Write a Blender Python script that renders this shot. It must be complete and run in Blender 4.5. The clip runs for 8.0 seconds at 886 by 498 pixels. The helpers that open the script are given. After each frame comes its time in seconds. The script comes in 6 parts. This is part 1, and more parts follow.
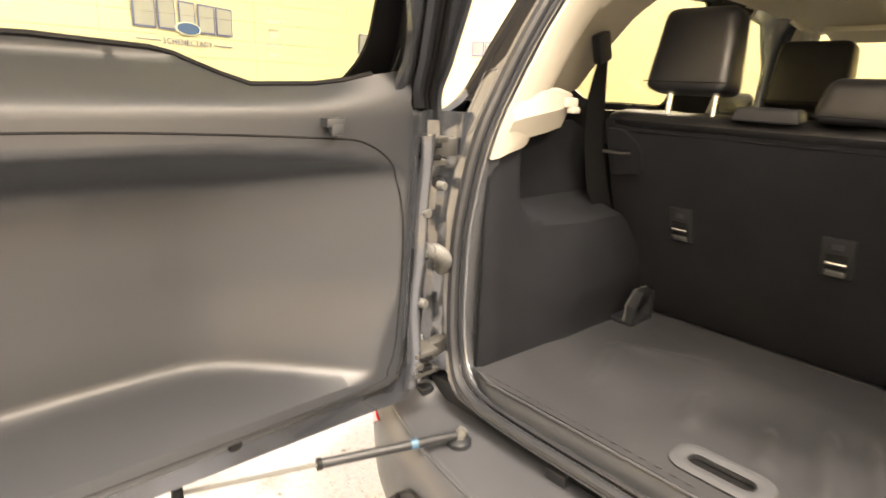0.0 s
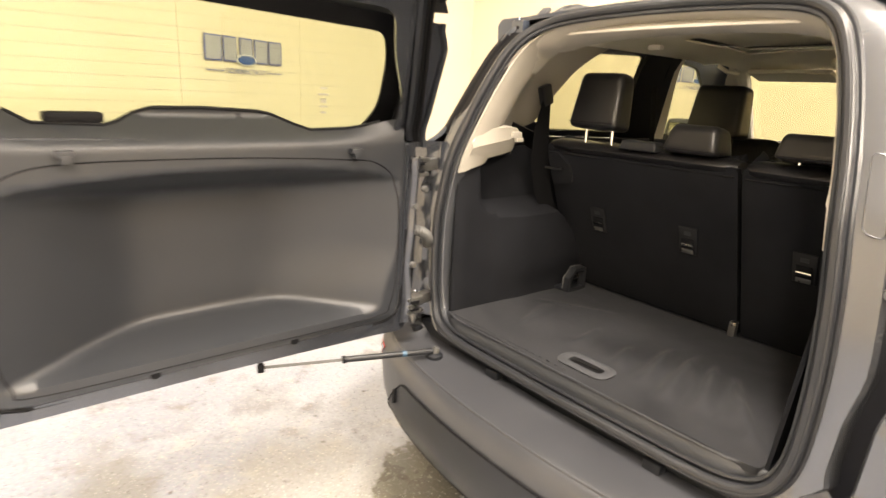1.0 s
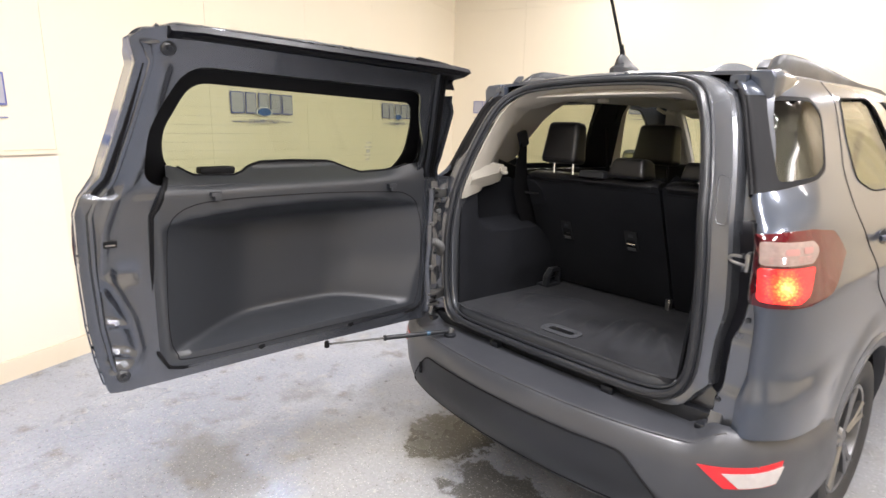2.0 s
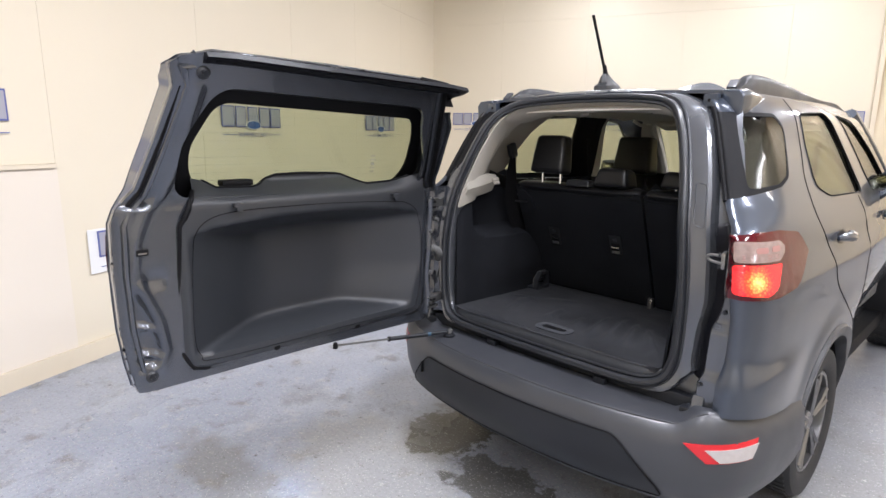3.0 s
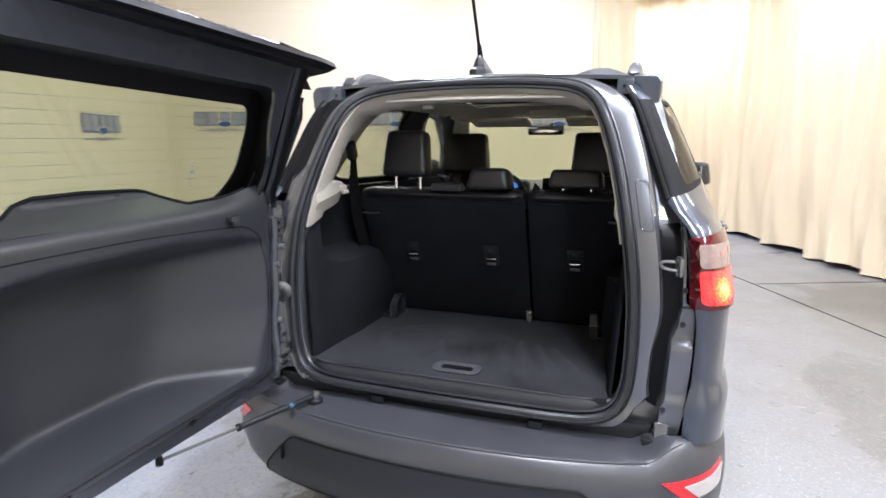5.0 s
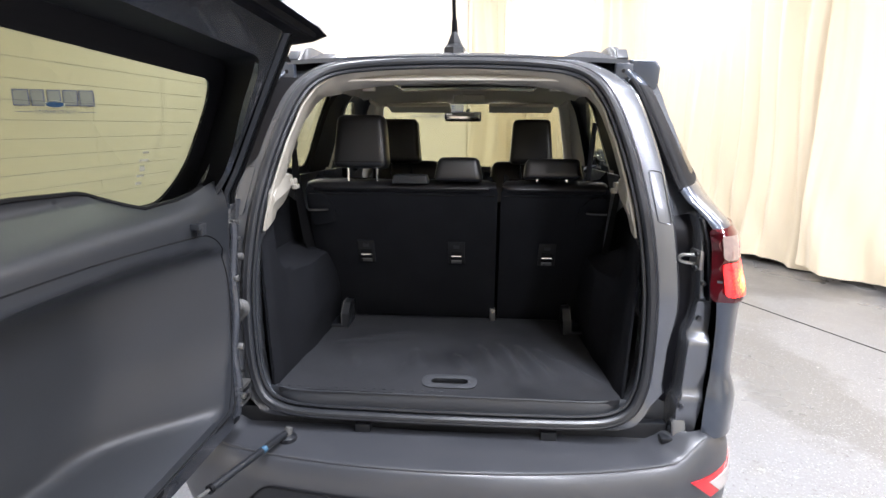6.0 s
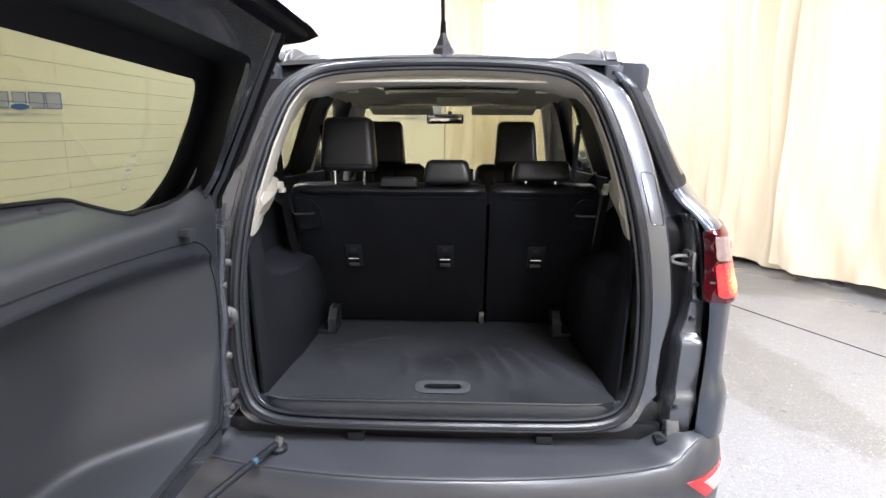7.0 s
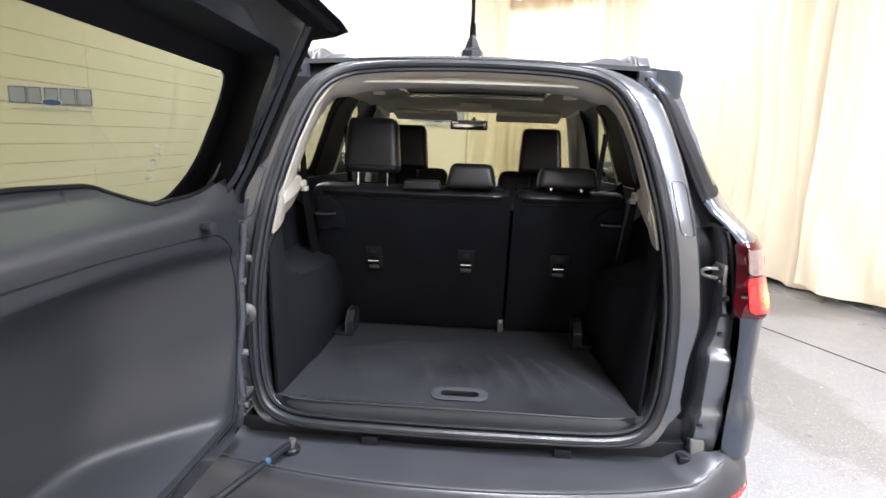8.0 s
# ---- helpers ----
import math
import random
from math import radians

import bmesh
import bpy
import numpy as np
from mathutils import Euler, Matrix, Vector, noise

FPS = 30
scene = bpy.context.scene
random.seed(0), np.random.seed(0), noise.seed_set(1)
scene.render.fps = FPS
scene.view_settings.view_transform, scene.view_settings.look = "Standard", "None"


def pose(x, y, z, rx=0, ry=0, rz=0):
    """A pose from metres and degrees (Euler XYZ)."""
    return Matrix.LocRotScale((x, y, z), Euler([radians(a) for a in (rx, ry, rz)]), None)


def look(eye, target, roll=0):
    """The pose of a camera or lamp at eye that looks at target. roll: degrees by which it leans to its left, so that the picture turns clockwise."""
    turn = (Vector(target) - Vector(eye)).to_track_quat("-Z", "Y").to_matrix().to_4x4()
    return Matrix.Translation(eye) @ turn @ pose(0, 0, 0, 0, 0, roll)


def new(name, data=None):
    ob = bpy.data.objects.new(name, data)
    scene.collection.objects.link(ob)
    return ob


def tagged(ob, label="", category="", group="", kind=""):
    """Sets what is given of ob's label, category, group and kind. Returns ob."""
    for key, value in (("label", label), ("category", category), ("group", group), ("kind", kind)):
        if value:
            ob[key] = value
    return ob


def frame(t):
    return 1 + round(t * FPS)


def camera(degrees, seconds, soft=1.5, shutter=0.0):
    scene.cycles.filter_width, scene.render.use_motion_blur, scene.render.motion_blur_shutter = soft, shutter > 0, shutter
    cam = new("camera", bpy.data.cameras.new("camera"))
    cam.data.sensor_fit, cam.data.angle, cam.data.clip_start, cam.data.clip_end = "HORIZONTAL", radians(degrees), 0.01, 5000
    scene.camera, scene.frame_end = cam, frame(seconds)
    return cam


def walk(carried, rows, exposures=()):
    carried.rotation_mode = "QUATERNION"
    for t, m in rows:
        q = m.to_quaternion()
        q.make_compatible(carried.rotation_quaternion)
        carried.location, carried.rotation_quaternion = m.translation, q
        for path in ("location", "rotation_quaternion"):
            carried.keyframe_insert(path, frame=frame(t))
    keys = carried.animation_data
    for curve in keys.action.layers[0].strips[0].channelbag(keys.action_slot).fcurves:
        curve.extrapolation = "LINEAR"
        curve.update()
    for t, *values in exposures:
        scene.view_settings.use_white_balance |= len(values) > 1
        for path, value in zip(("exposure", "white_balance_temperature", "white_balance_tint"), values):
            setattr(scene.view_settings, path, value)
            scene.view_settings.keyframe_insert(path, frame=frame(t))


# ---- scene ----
cam = camera(75.9, 8.0, soft=1.5, shutter=0.4)
PATH = [
    (0, (0.281, -0.45, 1.294), (-1.126, 0.857, 0.736), 2.7),
    (0.5, (0.575, -0.556, 1.334), (-0.84, 0.742, 0.776), 3.2),
    (1, (0.849, -0.764, 1.395), (-0.636, 0.465, 0.861), 2.9),
    (1.2, (0.928, -0.888, 1.408), (-0.573, 0.337, 0.913), 2.3),
    (2.3, (1.32, -1.335, 1.468), (-0.14, -0.031, 1.058), 0.5),
    (2.5, (1.317, -1.376, 1.47), (-0.129, -0.054, 1.067), 0.6),
    (3, (1.322, -1.435, 1.471), (-0.097, -0.081, 1.08), 0.6),
    (3.5, (1.327, -1.449, 1.47), (-0.089, -0.09, 1.086), 0.4),
    (4, (1.234, -1.477, 1.454), (-0.109, -0.05, 1.06), 0.4),
    (4.5, (0.95, -1.364, 1.41), (-0.13, 0.273, 1.017), 0.1),
    (5, (0.574, -1.251, 1.442), (-0.086, 0.599, 1.065), -0.2),
    (6.5, (0.061, -1.11, 1.442), (-0.022, 0.842, 1.016), 0.4),
    (7, (0.067, -1.109, 1.441), (-0.002, 0.846, 1.027), 0.2),
    (7.5, (0.075, -1.111, 1.44), (-0.017, 0.847, 1.039), 0.7),
    (8, (0.051, -1.084, 1.421), (-0.078, 0.874, 1.036), 1.9),
]
EXPOSURES = [(0.0, 1.55, 8100, 14), (0.5, 1.3, 8100, 14), (1.0, 0.9, 7600, 14), (1.3, 0.75, 7300, 14), (2.3, -0.05, 5850, 16), (3.5, -0.22, 5720, 16), (4.5, -0.05, 5550, 15), (5.0, 0.14, 5600, 15), (8.0, 0.40, 5680, 15)]
walk(cam, [(t, look(eye, target, roll)) for t, eye, target, roll in PATH], EXPOSURES)

# ---- light ----
world = bpy.data.worlds.new("world")
scene.world = world
world.use_nodes = True
world.node_tree.nodes["Background"].inputs[0].default_value = (1.0, 0.93, 0.82, 1)
world.node_tree.nodes["Background"].inputs[1].default_value = 0.01

ROOM = radians(25)                       # the room is turned against the car
E1 = Vector((math.cos(ROOM), math.sin(ROOM), 0))     # along the front wall
E2 = Vector((-math.sin(ROOM), math.cos(ROOM), 0))    # along the left wall
LEFT_A, FRONT_B, BACK_B, RIGHT_A, CEIL = -2.84, 6.45, -5.2, 7.6, 3.9
# unseen overhead tubes; rear and curtain-side rows added to brighten what they face
TUBES = [(-0.4, 5.0, 42), (1.9, 5.0, 42), (0.1, 2.7, 36), (2.3, 2.7, 36), (0.5, -0.1, 130), (2.8, 0.0, 112), (0.4, -2.0, 70), (2.8, -2.0, 130), (0.4, -4.0, 50), (2.8, -4.0, 55), (4.3, 7.6, 55), (4.4, 4.6, 45), (4.9, 1.4, 18)]


def room(a, b, z=0.0):
    return E1 * a + E2 * b + Vector((0, 0, z))


def tube_light(a, b, watts):
    lamp = bpy.data.lights.new("tube_lamp", "AREA")
    lamp.shape, lamp.size, lamp.size_y = "RECTANGLE", 0.28, 1.25
    lamp.energy, lamp.color = watts, (1.0, 0.965, 0.91)
    ob = new("tube_lamp", lamp)
    ob.matrix_world = Matrix.Translation(room(a, b, CEIL - 0.16)) @ Matrix.Rotation(ROOM, 4, "Z")
    return ob


for a, b, watts in TUBES:
    tube_light(a, b, watts)

# ---- materials ----


def mat(name, color, rough=0.5, metal=0.0, **more):
    """A principled material with two scales of mottling and a fine bump."""
    m = bpy.data.materials.new(name)
    m.use_nodes = True
    nt = m.node_tree
    b = nt.nodes["Principled BSDF"]
    b.inputs["Roughness"].default_value = rough
    b.inputs["Metallic"].default_value = metal
    b.inputs["Coat Weight"].default_value = more.get("coat", 0.0)
    b.inputs["Coat Roughness"].default_value = more.get("coat_rough", 0.05)
    b.inputs["Sheen Weight"].default_value = more.get("sheen", 0.0)
    b.inputs["Specular IOR Level"].default_value = more.get("spec", 0.5)
    co = nt.nodes.new("ShaderNodeTexCoord")
    big, fine = nt.nodes.new("ShaderNodeTexNoise"), nt.nodes.new("ShaderNodeTexNoise")
    big.inputs["Scale"].default_value, big.inputs["Detail"].default_value = more.get("big", 3.0), 5
    fine.inputs["Scale"].default_value, fine.inputs["Detail"].default_value = more.get("fine", 250.0), 2
    mix, ramp = nt.nodes.new("ShaderNodeMix"), nt.nodes.new("ShaderNodeMix")
    for x in (mix, ramp):
        x.data_type = "RGBA"
    vary, grain = more.get("vary", 0.12), more.get("grain", 0.06)
    c = Vector(color)
    mix.inputs[6].default_value, mix.inputs[7].default_value = (*(c * (1 - vary)), 1), (*(c * (1 + vary)), 1)
    ramp.blend_type = "OVERLAY"
    ramp.inputs[0].default_value = grain
    for x in (big, fine):
        nt.links.new(co.outputs["Object"], x.inputs["Vector"])
    nt.links.new(big.outputs["Fac"], mix.inputs[0])
    nt.links.new(mix.outputs[2], ramp.inputs[6])
    nt.links.new(fine.outputs["Color"], ramp.inputs[7])
    nt.links.new(ramp.outputs[2], b.inputs["Base Color"])
    bump = nt.nodes.new("ShaderNodeBump")
    bump.inputs["Strength"].default_value = more.get("bump", 0.1)
    bump.inputs["Distance"].default_value = more.get("deep", 0.001)
    nt.links.new(fine.outputs["Fac"], bump.inputs["Height"])
    nt.links.new(bump.outputs["Normal"], b.inputs["Normal"])
    if more.get("smear"):
        r = nt.nodes.new("ShaderNodeMapRange")
        r.inputs[1].default_value, r.inputs[2].default_value = 0.3, 0.7
        r.inputs[3].default_value, r.inputs[4].default_value = max(rough - more["smear"], 0.02), rough + more["smear"]
        nt.links.new(big.outputs["Fac"], r.inputs[0])
        nt.links.new(r.outputs[0], b.inputs["Roughness"])
    if more.get("glow"):
        b.inputs["Emission Color"].default_value = (*more["glow"], 1)
        b.inputs["Emission Strength"].default_value = more.get("power", 1.0)
    return m


def glass(name, tint, gloss=0.03):
    """A tinted pane: see-through colour under a Fresnel reflection."""
    m = bpy.data.materials.new(name)
    m.use_nodes = True
    nt = m.node_tree
    nt.nodes.remove(nt.nodes["Principled BSDF"])
    clear, shine, face, mix = (nt.nodes.new("ShaderNode" + k) for k in ("BsdfTransparent", "BsdfGlossy", "LayerWeight", "MixShader"))
    power, scale = nt.nodes.new("ShaderNodeMath"), nt.nodes.new("ShaderNodeMapRange")
    clear.inputs[0].default_value = (*tint, 1)
    shine.inputs["Roughness"].default_value = gloss
    face.inputs["Blend"].default_value = 0.5
    power.operation = "POWER"
    power.inputs[1].default_value = 4.5
    scale.inputs[3].default_value, scale.inputs[4].default_value = 0.035, 0.9
    nt.links.new(face.outputs["Facing"], power.inputs[0])
    nt.links.new(power.outputs[0], scale.inputs[0])
    nt.links.new(scale.outputs[0], mix.inputs[0])
    nt.links.new(clear.outputs[0], mix.inputs[1])
    nt.links.new(shine.outputs[0], mix.inputs[2])
    nt.links.new(mix.outputs[0], nt.nodes["Material Output"].inputs[0])
    return m


def floor_material():
    """Worn grey floor paint: glossy and speckled, with scuffs, wet stains, bare spots and painted-in light and shade.
    """
    m = mat("floor_paint", (0.29, 0.32, 0.395), 0.36, spec=0.4, smear=0.14, big=0.7, vary=0.12, fine=90, grain=0.15, bump=0.30, deep=0.002)
    nt = m.node_tree
    b = nt.nodes["Principled BSDF"]
    co = next(n for n in nt.nodes if n.type == "TEX_COORD")
    base = b.inputs["Base Color"].links[0].from_socket

    def layer(under, scale, lo, hi, color, detail=6, kind="ShaderNodeTexNoise", most=1.0, rough=0.6):
        t = nt.nodes.new(kind)
        t.inputs["Scale"].default_value = scale
        nt.links.new(co.outputs["Object"], t.inputs["Vector"])
        if kind == "ShaderNodeTexNoise":
            t.inputs["Detail"].default_value, t.inputs["Roughness"].default_value = detail, rough
        r = nt.nodes.new("ShaderNodeMapRange")
        for n, v in enumerate((lo, hi, 0.0, most)):
            r.inputs[n + 1].default_value = v
        nt.links.new(t.outputs["Fac" if kind == "ShaderNodeTexNoise" else "Distance"], r.inputs[0])
        x = nt.nodes.new("ShaderNodeMix")
        x.data_type = "RGBA"
        x.inputs[7].default_value = (*color, 1)
        nt.links.new(r.outputs[0], x.inputs[0])
        nt.links.new(under, x.inputs[6])
        return x.outputs[2]

    def stain_or_shade(under, x, y, rx, ry, color, most, ragged=0.55, scale=2.6, soft=0.16):
        """A ragged patch about one place, for wet or dirt and for painted-in light and shade."""
        m1 = nt.nodes.new("ShaderNodeMapping")
        m1.inputs["Location"].default_value = (-x / rx, -y / ry, 0)
        m1.inputs["Scale"].default_value = (1 / rx, 1 / ry, 0)
        ln = nt.nodes.new("ShaderNodeVectorMath")
        ln.operation = "LENGTH"
        t = nt.nodes.new("ShaderNodeTexNoise")
        t.inputs["Scale"].default_value, t.inputs["Detail"].default_value, t.inputs["Roughness"].default_value = scale, 9, 0.62
        ad = nt.nodes.new("ShaderNodeMath")
        ad.operation = "MULTIPLY_ADD"
        ad.inputs[1].default_value = ragged * 3
        r = nt.nodes.new("ShaderNodeMapRange")
        for n, v in enumerate((0.84 + ragged * 1.5, 0.84 + soft + ragged * 1.5, most, 0.0)):
            r.inputs[n + 1].default_value = v
        x1 = nt.nodes.new("ShaderNodeMix")
        x1.data_type = "RGBA"
        x1.inputs[7].default_value = (*color, 1)
        nt.links.new(co.outputs["Object"], m1.inputs["Vector"])
        nt.links.new(co.outputs["Object"], t.inputs["Vector"])
        nt.links.new(m1.outputs[0], ln.inputs[0])
        nt.links.new(t.outputs["Fac"], ad.inputs[0])
        nt.links.new(ln.outputs["Value"], ad.inputs[2])
        nt.links.new(ad.outputs[0], r.inputs[0])
        nt.links.new(r.outputs[0], x1.inputs[0])
        nt.links.new(under, x1.inputs[6])
        wet.append(r.outputs[0])
        return x1.outputs[2]

    # masks of all patches; only the fourth also smooths the floor
    wet = []
    s = layer(base, 0.9, 0.42, 0.68, (0.42, 0.445, 0.50), 7, most=0.85)
    s = layer(s, 1.7, 0.55, 0.66, (0.15, 0.15, 0.15), 9, most=0.6)
    s = layer(s, 5.5, 0.57, 0.68, (0.17, 0.16, 0.145), 9, most=0.7)
    s = layer(s, 9.0, 0.56, 0.66, (0.46, 0.455, 0.44), 8, most=0.5, rough=0.7)
    # neutral concrete by the curtains, painted darker to hold down the light there
    s = stain_or_shade(s, 4.0, 3.0, 3.0, 4.0, (0.185, 0.178, 0.168), 0.85, 0.3, 1.2, 0.8)
    # olive halo of light painted round the wet patches
    s = stain_or_shade(s, -0.55, -0.02, 0.50, 0.32, (0.27, 0.26, 0.225), 0.6, 0.6, 3.0, 0.4)
    s = stain_or_shade(s, -0.98, -0.56, 0.42, 0.12, (0.17, 0.16, 0.135), 0.5, 0.8, 6.0, 0.5)
    # wet patches by the bumper, with the car's shade painted in
    s = stain_or_shade(s, -0.56, 0.42, 0.20, 0.28, (0.085, 0.078, 0.052), 0.8, 0.8, 7.0)
    s = stain_or_shade(s, -0.10, 0.26, 0.30, 0.17, (0.060, 0.056, 0.044), 0.85, 0.9, 8.0)
    s = stain_or_shade(s, 0.35, -0.15, 0.34, 0.18, (0.085, 0.082, 0.070), 0.7, 0.9, 7.0)
    # darkening painted in where the right floor is lit too brightly
    s = stain_or_shade(s, 2.0, 0.7, 1.1, 1.9, (0.205, 0.20, 0.195), 0.6, 0.4, 1.6, 0.8)
    s = stain_or_shade(s, 1.9, 2.2, 0.35, 1.0, (0.13, 0.125, 0.115), 0.6)
    s = stain_or_shade(s, 2.9, 4.6, 0.9, 0.8, (0.10, 0.095, 0.085), 0.7, soft=0.35)
    s = stain_or_shade(s, 3.4, 1.2, 0.5, 1.6, (0.17, 0.155, 0.135), 0.5, soft=0.5)
    s = stain_or_shade(s, 2.2, 3.9, 0.25, 0.8, (0.16, 0.15, 0.13), 0.5, soft=0.4)
    s = layer(s, 26.0, 0.64, 0.74, (0.55, 0.54, 0.50), 4, most=0.7)
    s = layer(s, 48.0, 0.50, 0.64, (0.12, 0.125, 0.135), 5, most=0.3, rough=0.75)
    s = layer(s, 75.0, 0.56, 0.68, (0.50, 0.51, 0.53), 4, most=0.4, rough=0.7)
    # pale flakes, with the wet floor's glints painted as white specks
    s = layer(s, 62.0, 0.21, 0.08, (0.70, 0.70, 0.70), kind="ShaderNodeTexVoronoi", most=0.5)
    s = layer(s, 38.0, 0.16, 0.08, (0.06, 0.056, 0.048), kind="ShaderNodeTexVoronoi", most=0.6)
    s = layer(s, 14.0, 0.66, 0.74, (0.08, 0.07, 0.06), 4, most=0.8)
    dry = b.inputs["Roughness"].links[0].from_socket
    sub = nt.nodes.new("ShaderNodeMath")
    sub.operation = "MULTIPLY_ADD"
    sub.inputs[1].default_value = -0.16
    nt.links.new(wet[3], sub.inputs[0])
    nt.links.new(dry, sub.inputs[2])
    nt.links.new(sub.outputs[0], b.inputs["Roughness"])
    nt.links.new(s, b.inputs["Base Color"])
    return m


PAINT = mat("grey_car_paint", (0.043, 0.053, 0.073), 0.30, 0.45, coat=1.0, coat_rough=0.03, big=2, vary=0.05, fine=900, grain=0.12, bump=0.0)
# one real paint; these two copies carry the gate's shade and the jamb's light
PAINT_SHADED = mat("grey_gate_paint_shaded", (0.066, 0.072, 0.086), 0.26, 0.6, coat=1.0, coat_rough=0.06, vary=0.1, big=6, fine=700, grain=0.12, bump=0.0)
PAINT_LIT = mat("grey_inner_paint_lit", (0.108, 0.114, 0.127), 0.27, 0.6, coat=0.9, coat_rough=0.07, vary=0.1, big=6, fine=500, grain=0.1, bump=0.0)
BLACK_PLASTIC = mat("textured_dark_plastic", (0.012, 0.0132, 0.016), 0.40, spec=0.38, smear=0.08, big=4, fine=900, bump=0.2, deep=0.0004, vary=0.1)
BUMPER_PLASTIC = mat("dark_grey_bumper_plastic", (0.037, 0.039, 0.045), 0.37, spec=0.65, smear=0.08, big=5, fine=700, bump=0.15, deep=0.0004, vary=0.18)
TRIM_PLASTIC = mat("grey_trim_plastic", (0.0240, 0.0264, 0.0312), 0.43, spec=0.55, smear=0.06, big=3, fine=1100, bump=0.2, deep=0.0004, vary=0.06)
GLOSS_BLACK = mat("gloss_black", (0.006, 0.006, 0.008), 0.08, coat=0.6, vary=0.05)
FRIT = mat("black_glass_border", (0.004, 0.004, 0.006), 0.36, spec=0.16, vary=0.05)
BELT = mat("black_webbing", (0.003, 0.003, 0.0035), 0.8, spec=0.15, vary=0.1, fine=500, bump=0.2)
MATT_BLACK = mat("matt_black", (0.006, 0.006, 0.007), 0.6, spec=0.14, vary=0.1)
RUBBER = mat("rubber_seal", (0.017, 0.0185, 0.022), 0.38, spec=0.5, smear=0.08, big=12, fine=400, bump=0.15)
TYRE = mat("tyre_rubber", (0.018, 0.018, 0.019), 0.65, big=8, fine=200, bump=0.3)
CARPET = mat("black_carpet", (0.0108, 0.0114, 0.0134), 0.95, spec=0.05, big=9, vary=0.3, fine=650, grain=0.3, bump=0.5, deep=0.002)
MAT_FELT = mat("dark_grey_felt", (0.0158, 0.0167, 0.0195), 0.62, spec=0.22, sheen=0.05, smear=0.2, big=4, vary=0.55, fine=700, grain=0.25, bump=0.4, deep=0.001)
LEATHER = mat("black_leather", (0.007, 0.007, 0.008), 0.36, smear=0.06, big=14, fine=330, bump=0.35, deep=0.0008)
CREAM = mat("cream_plastic", (0.37, 0.345, 0.295), 0.5, big=4, vary=0.04, fine=900, bump=0.12)
LINER = mat("beige_headliner", (0.78, 0.74, 0.66), 0.95, spec=0.1, big=4, vary=0.04, fine=800, grain=0.12, bump=0.4)
STEEL = mat("zinc_steel", (0.24, 0.237, 0.228), 0.34, 0.9, smear=0.1, big=30, vary=0.12)
CHROME = mat("chrome", (0.75, 0.75, 0.75), 0.1, 1.0, vary=0.02)
ALLOY = mat("alloy_rim", (0.22, 0.22, 0.225), 0.28, 0.85, big=6, vary=0.1)
RED_DARK = mat("dark_red_lens", (0.060, 0.0022, 0.0048), 0.10, spec=0.3, coat=0.7, coat_rough=0.04, big=30, vary=0.15)
GREY_RUBBER = mat("grey_rubber", (0.07, 0.07, 0.068), 0.55, big=12, vary=0.1, fine=400, bump=0.15)
REFLECT_RED = mat("red_reflector", (0.50, 0.010, 0.016), 0.15, coat=0.4, vary=0.08)
CLEAR_LENS = mat("clear_lens", (0.23, 0.165, 0.15), 0.14, coat=0.7, big=60, vary=0.35)
GLASS_PRINT = mat("grey_glass_print", (0.30, 0.30, 0.25), 0.6, vary=0.1)
REVERSE_LENS = mat("white_reversing_lens", (0.38, 0.35, 0.34), 0.15, coat=0.4, big=50, vary=0.15)
TIE_PLASTIC = mat("satin_grey_plastic", (0.014, 0.015, 0.017), 0.30, spec=0.5, big=20, vary=0.12)
GRIP_PLASTIC = mat("mid_grey_plastic", (0.045, 0.047, 0.052), 0.42, spec=0.45, big=20, vary=0.1, fine=700, bump=0.2, deep=0.0004)
STRUT_BLUE = mat("faded_blue_label", (0.035, 0.085, 0.14), 0.5, vary=0.2, big=60)
WALL = mat("cream_wall_panel", (0.76, 0.69, 0.55), 0.5, smear=0.08, big=0.8, vary=0.035, fine=160, grain=0.05, bump=0.12)
WALL_LOW = mat("pale_lower_panel", (0.77, 0.70, 0.60), 0.5, big=0.8, vary=0.04, fine=160, grain=0.05, bump=0.1)
BASE = mat("cream_baseboard", (0.72, 0.64, 0.5), 0.5, big=4, vary=0.06)
CEILING = mat("white_ceiling", (0.8, 0.78, 0.73), 0.8, big=1, vary=0.04)
CURTAIN = mat("cream_curtain", (0.74, 0.64, 0.47), 0.9, spec=0.1, sheen=0.3, big=1.2, vary=0.07, fine=420, grain=0.12, bump=0.3, deep=0.002)
FLOOR = floor_material()
NAVY = mat("navy_print", (0.10, 0.12, 0.33), 0.5, vary=0.05)
SILVER_PRINT = mat("silver_print", (0.36, 0.36, 0.42), 0.5, vary=0.05)
BLUE_BADGE = mat("blue_badge", (0.03, 0.09, 0.3), 0.35, vary=0.05)
WHITE_BOARD = mat("white_board", (0.8, 0.8, 0.8), 0.45, vary=0.03)
GLASS_REAR = glass("rear_glass", (0.705, 0.73, 0.63))
GLASS_SIDE = glass("side_glass", (0.70, 0.71, 0.60))
GLASS_DARK = glass("privacy_glass", (0.34, 0.34, 0.31))
DIFFUSER = mat("lit_diffuser", (0.9, 0.9, 0.88), 0.5, glow=(1.0, 0.95, 0.86), power=5.0, vary=0.01)
DASH_GLOW = mat("dial_glow", (0.02, 0.05, 0.2), 0.3, glow=(0.15, 0.35, 1.0), power=0.5, vary=0.05)

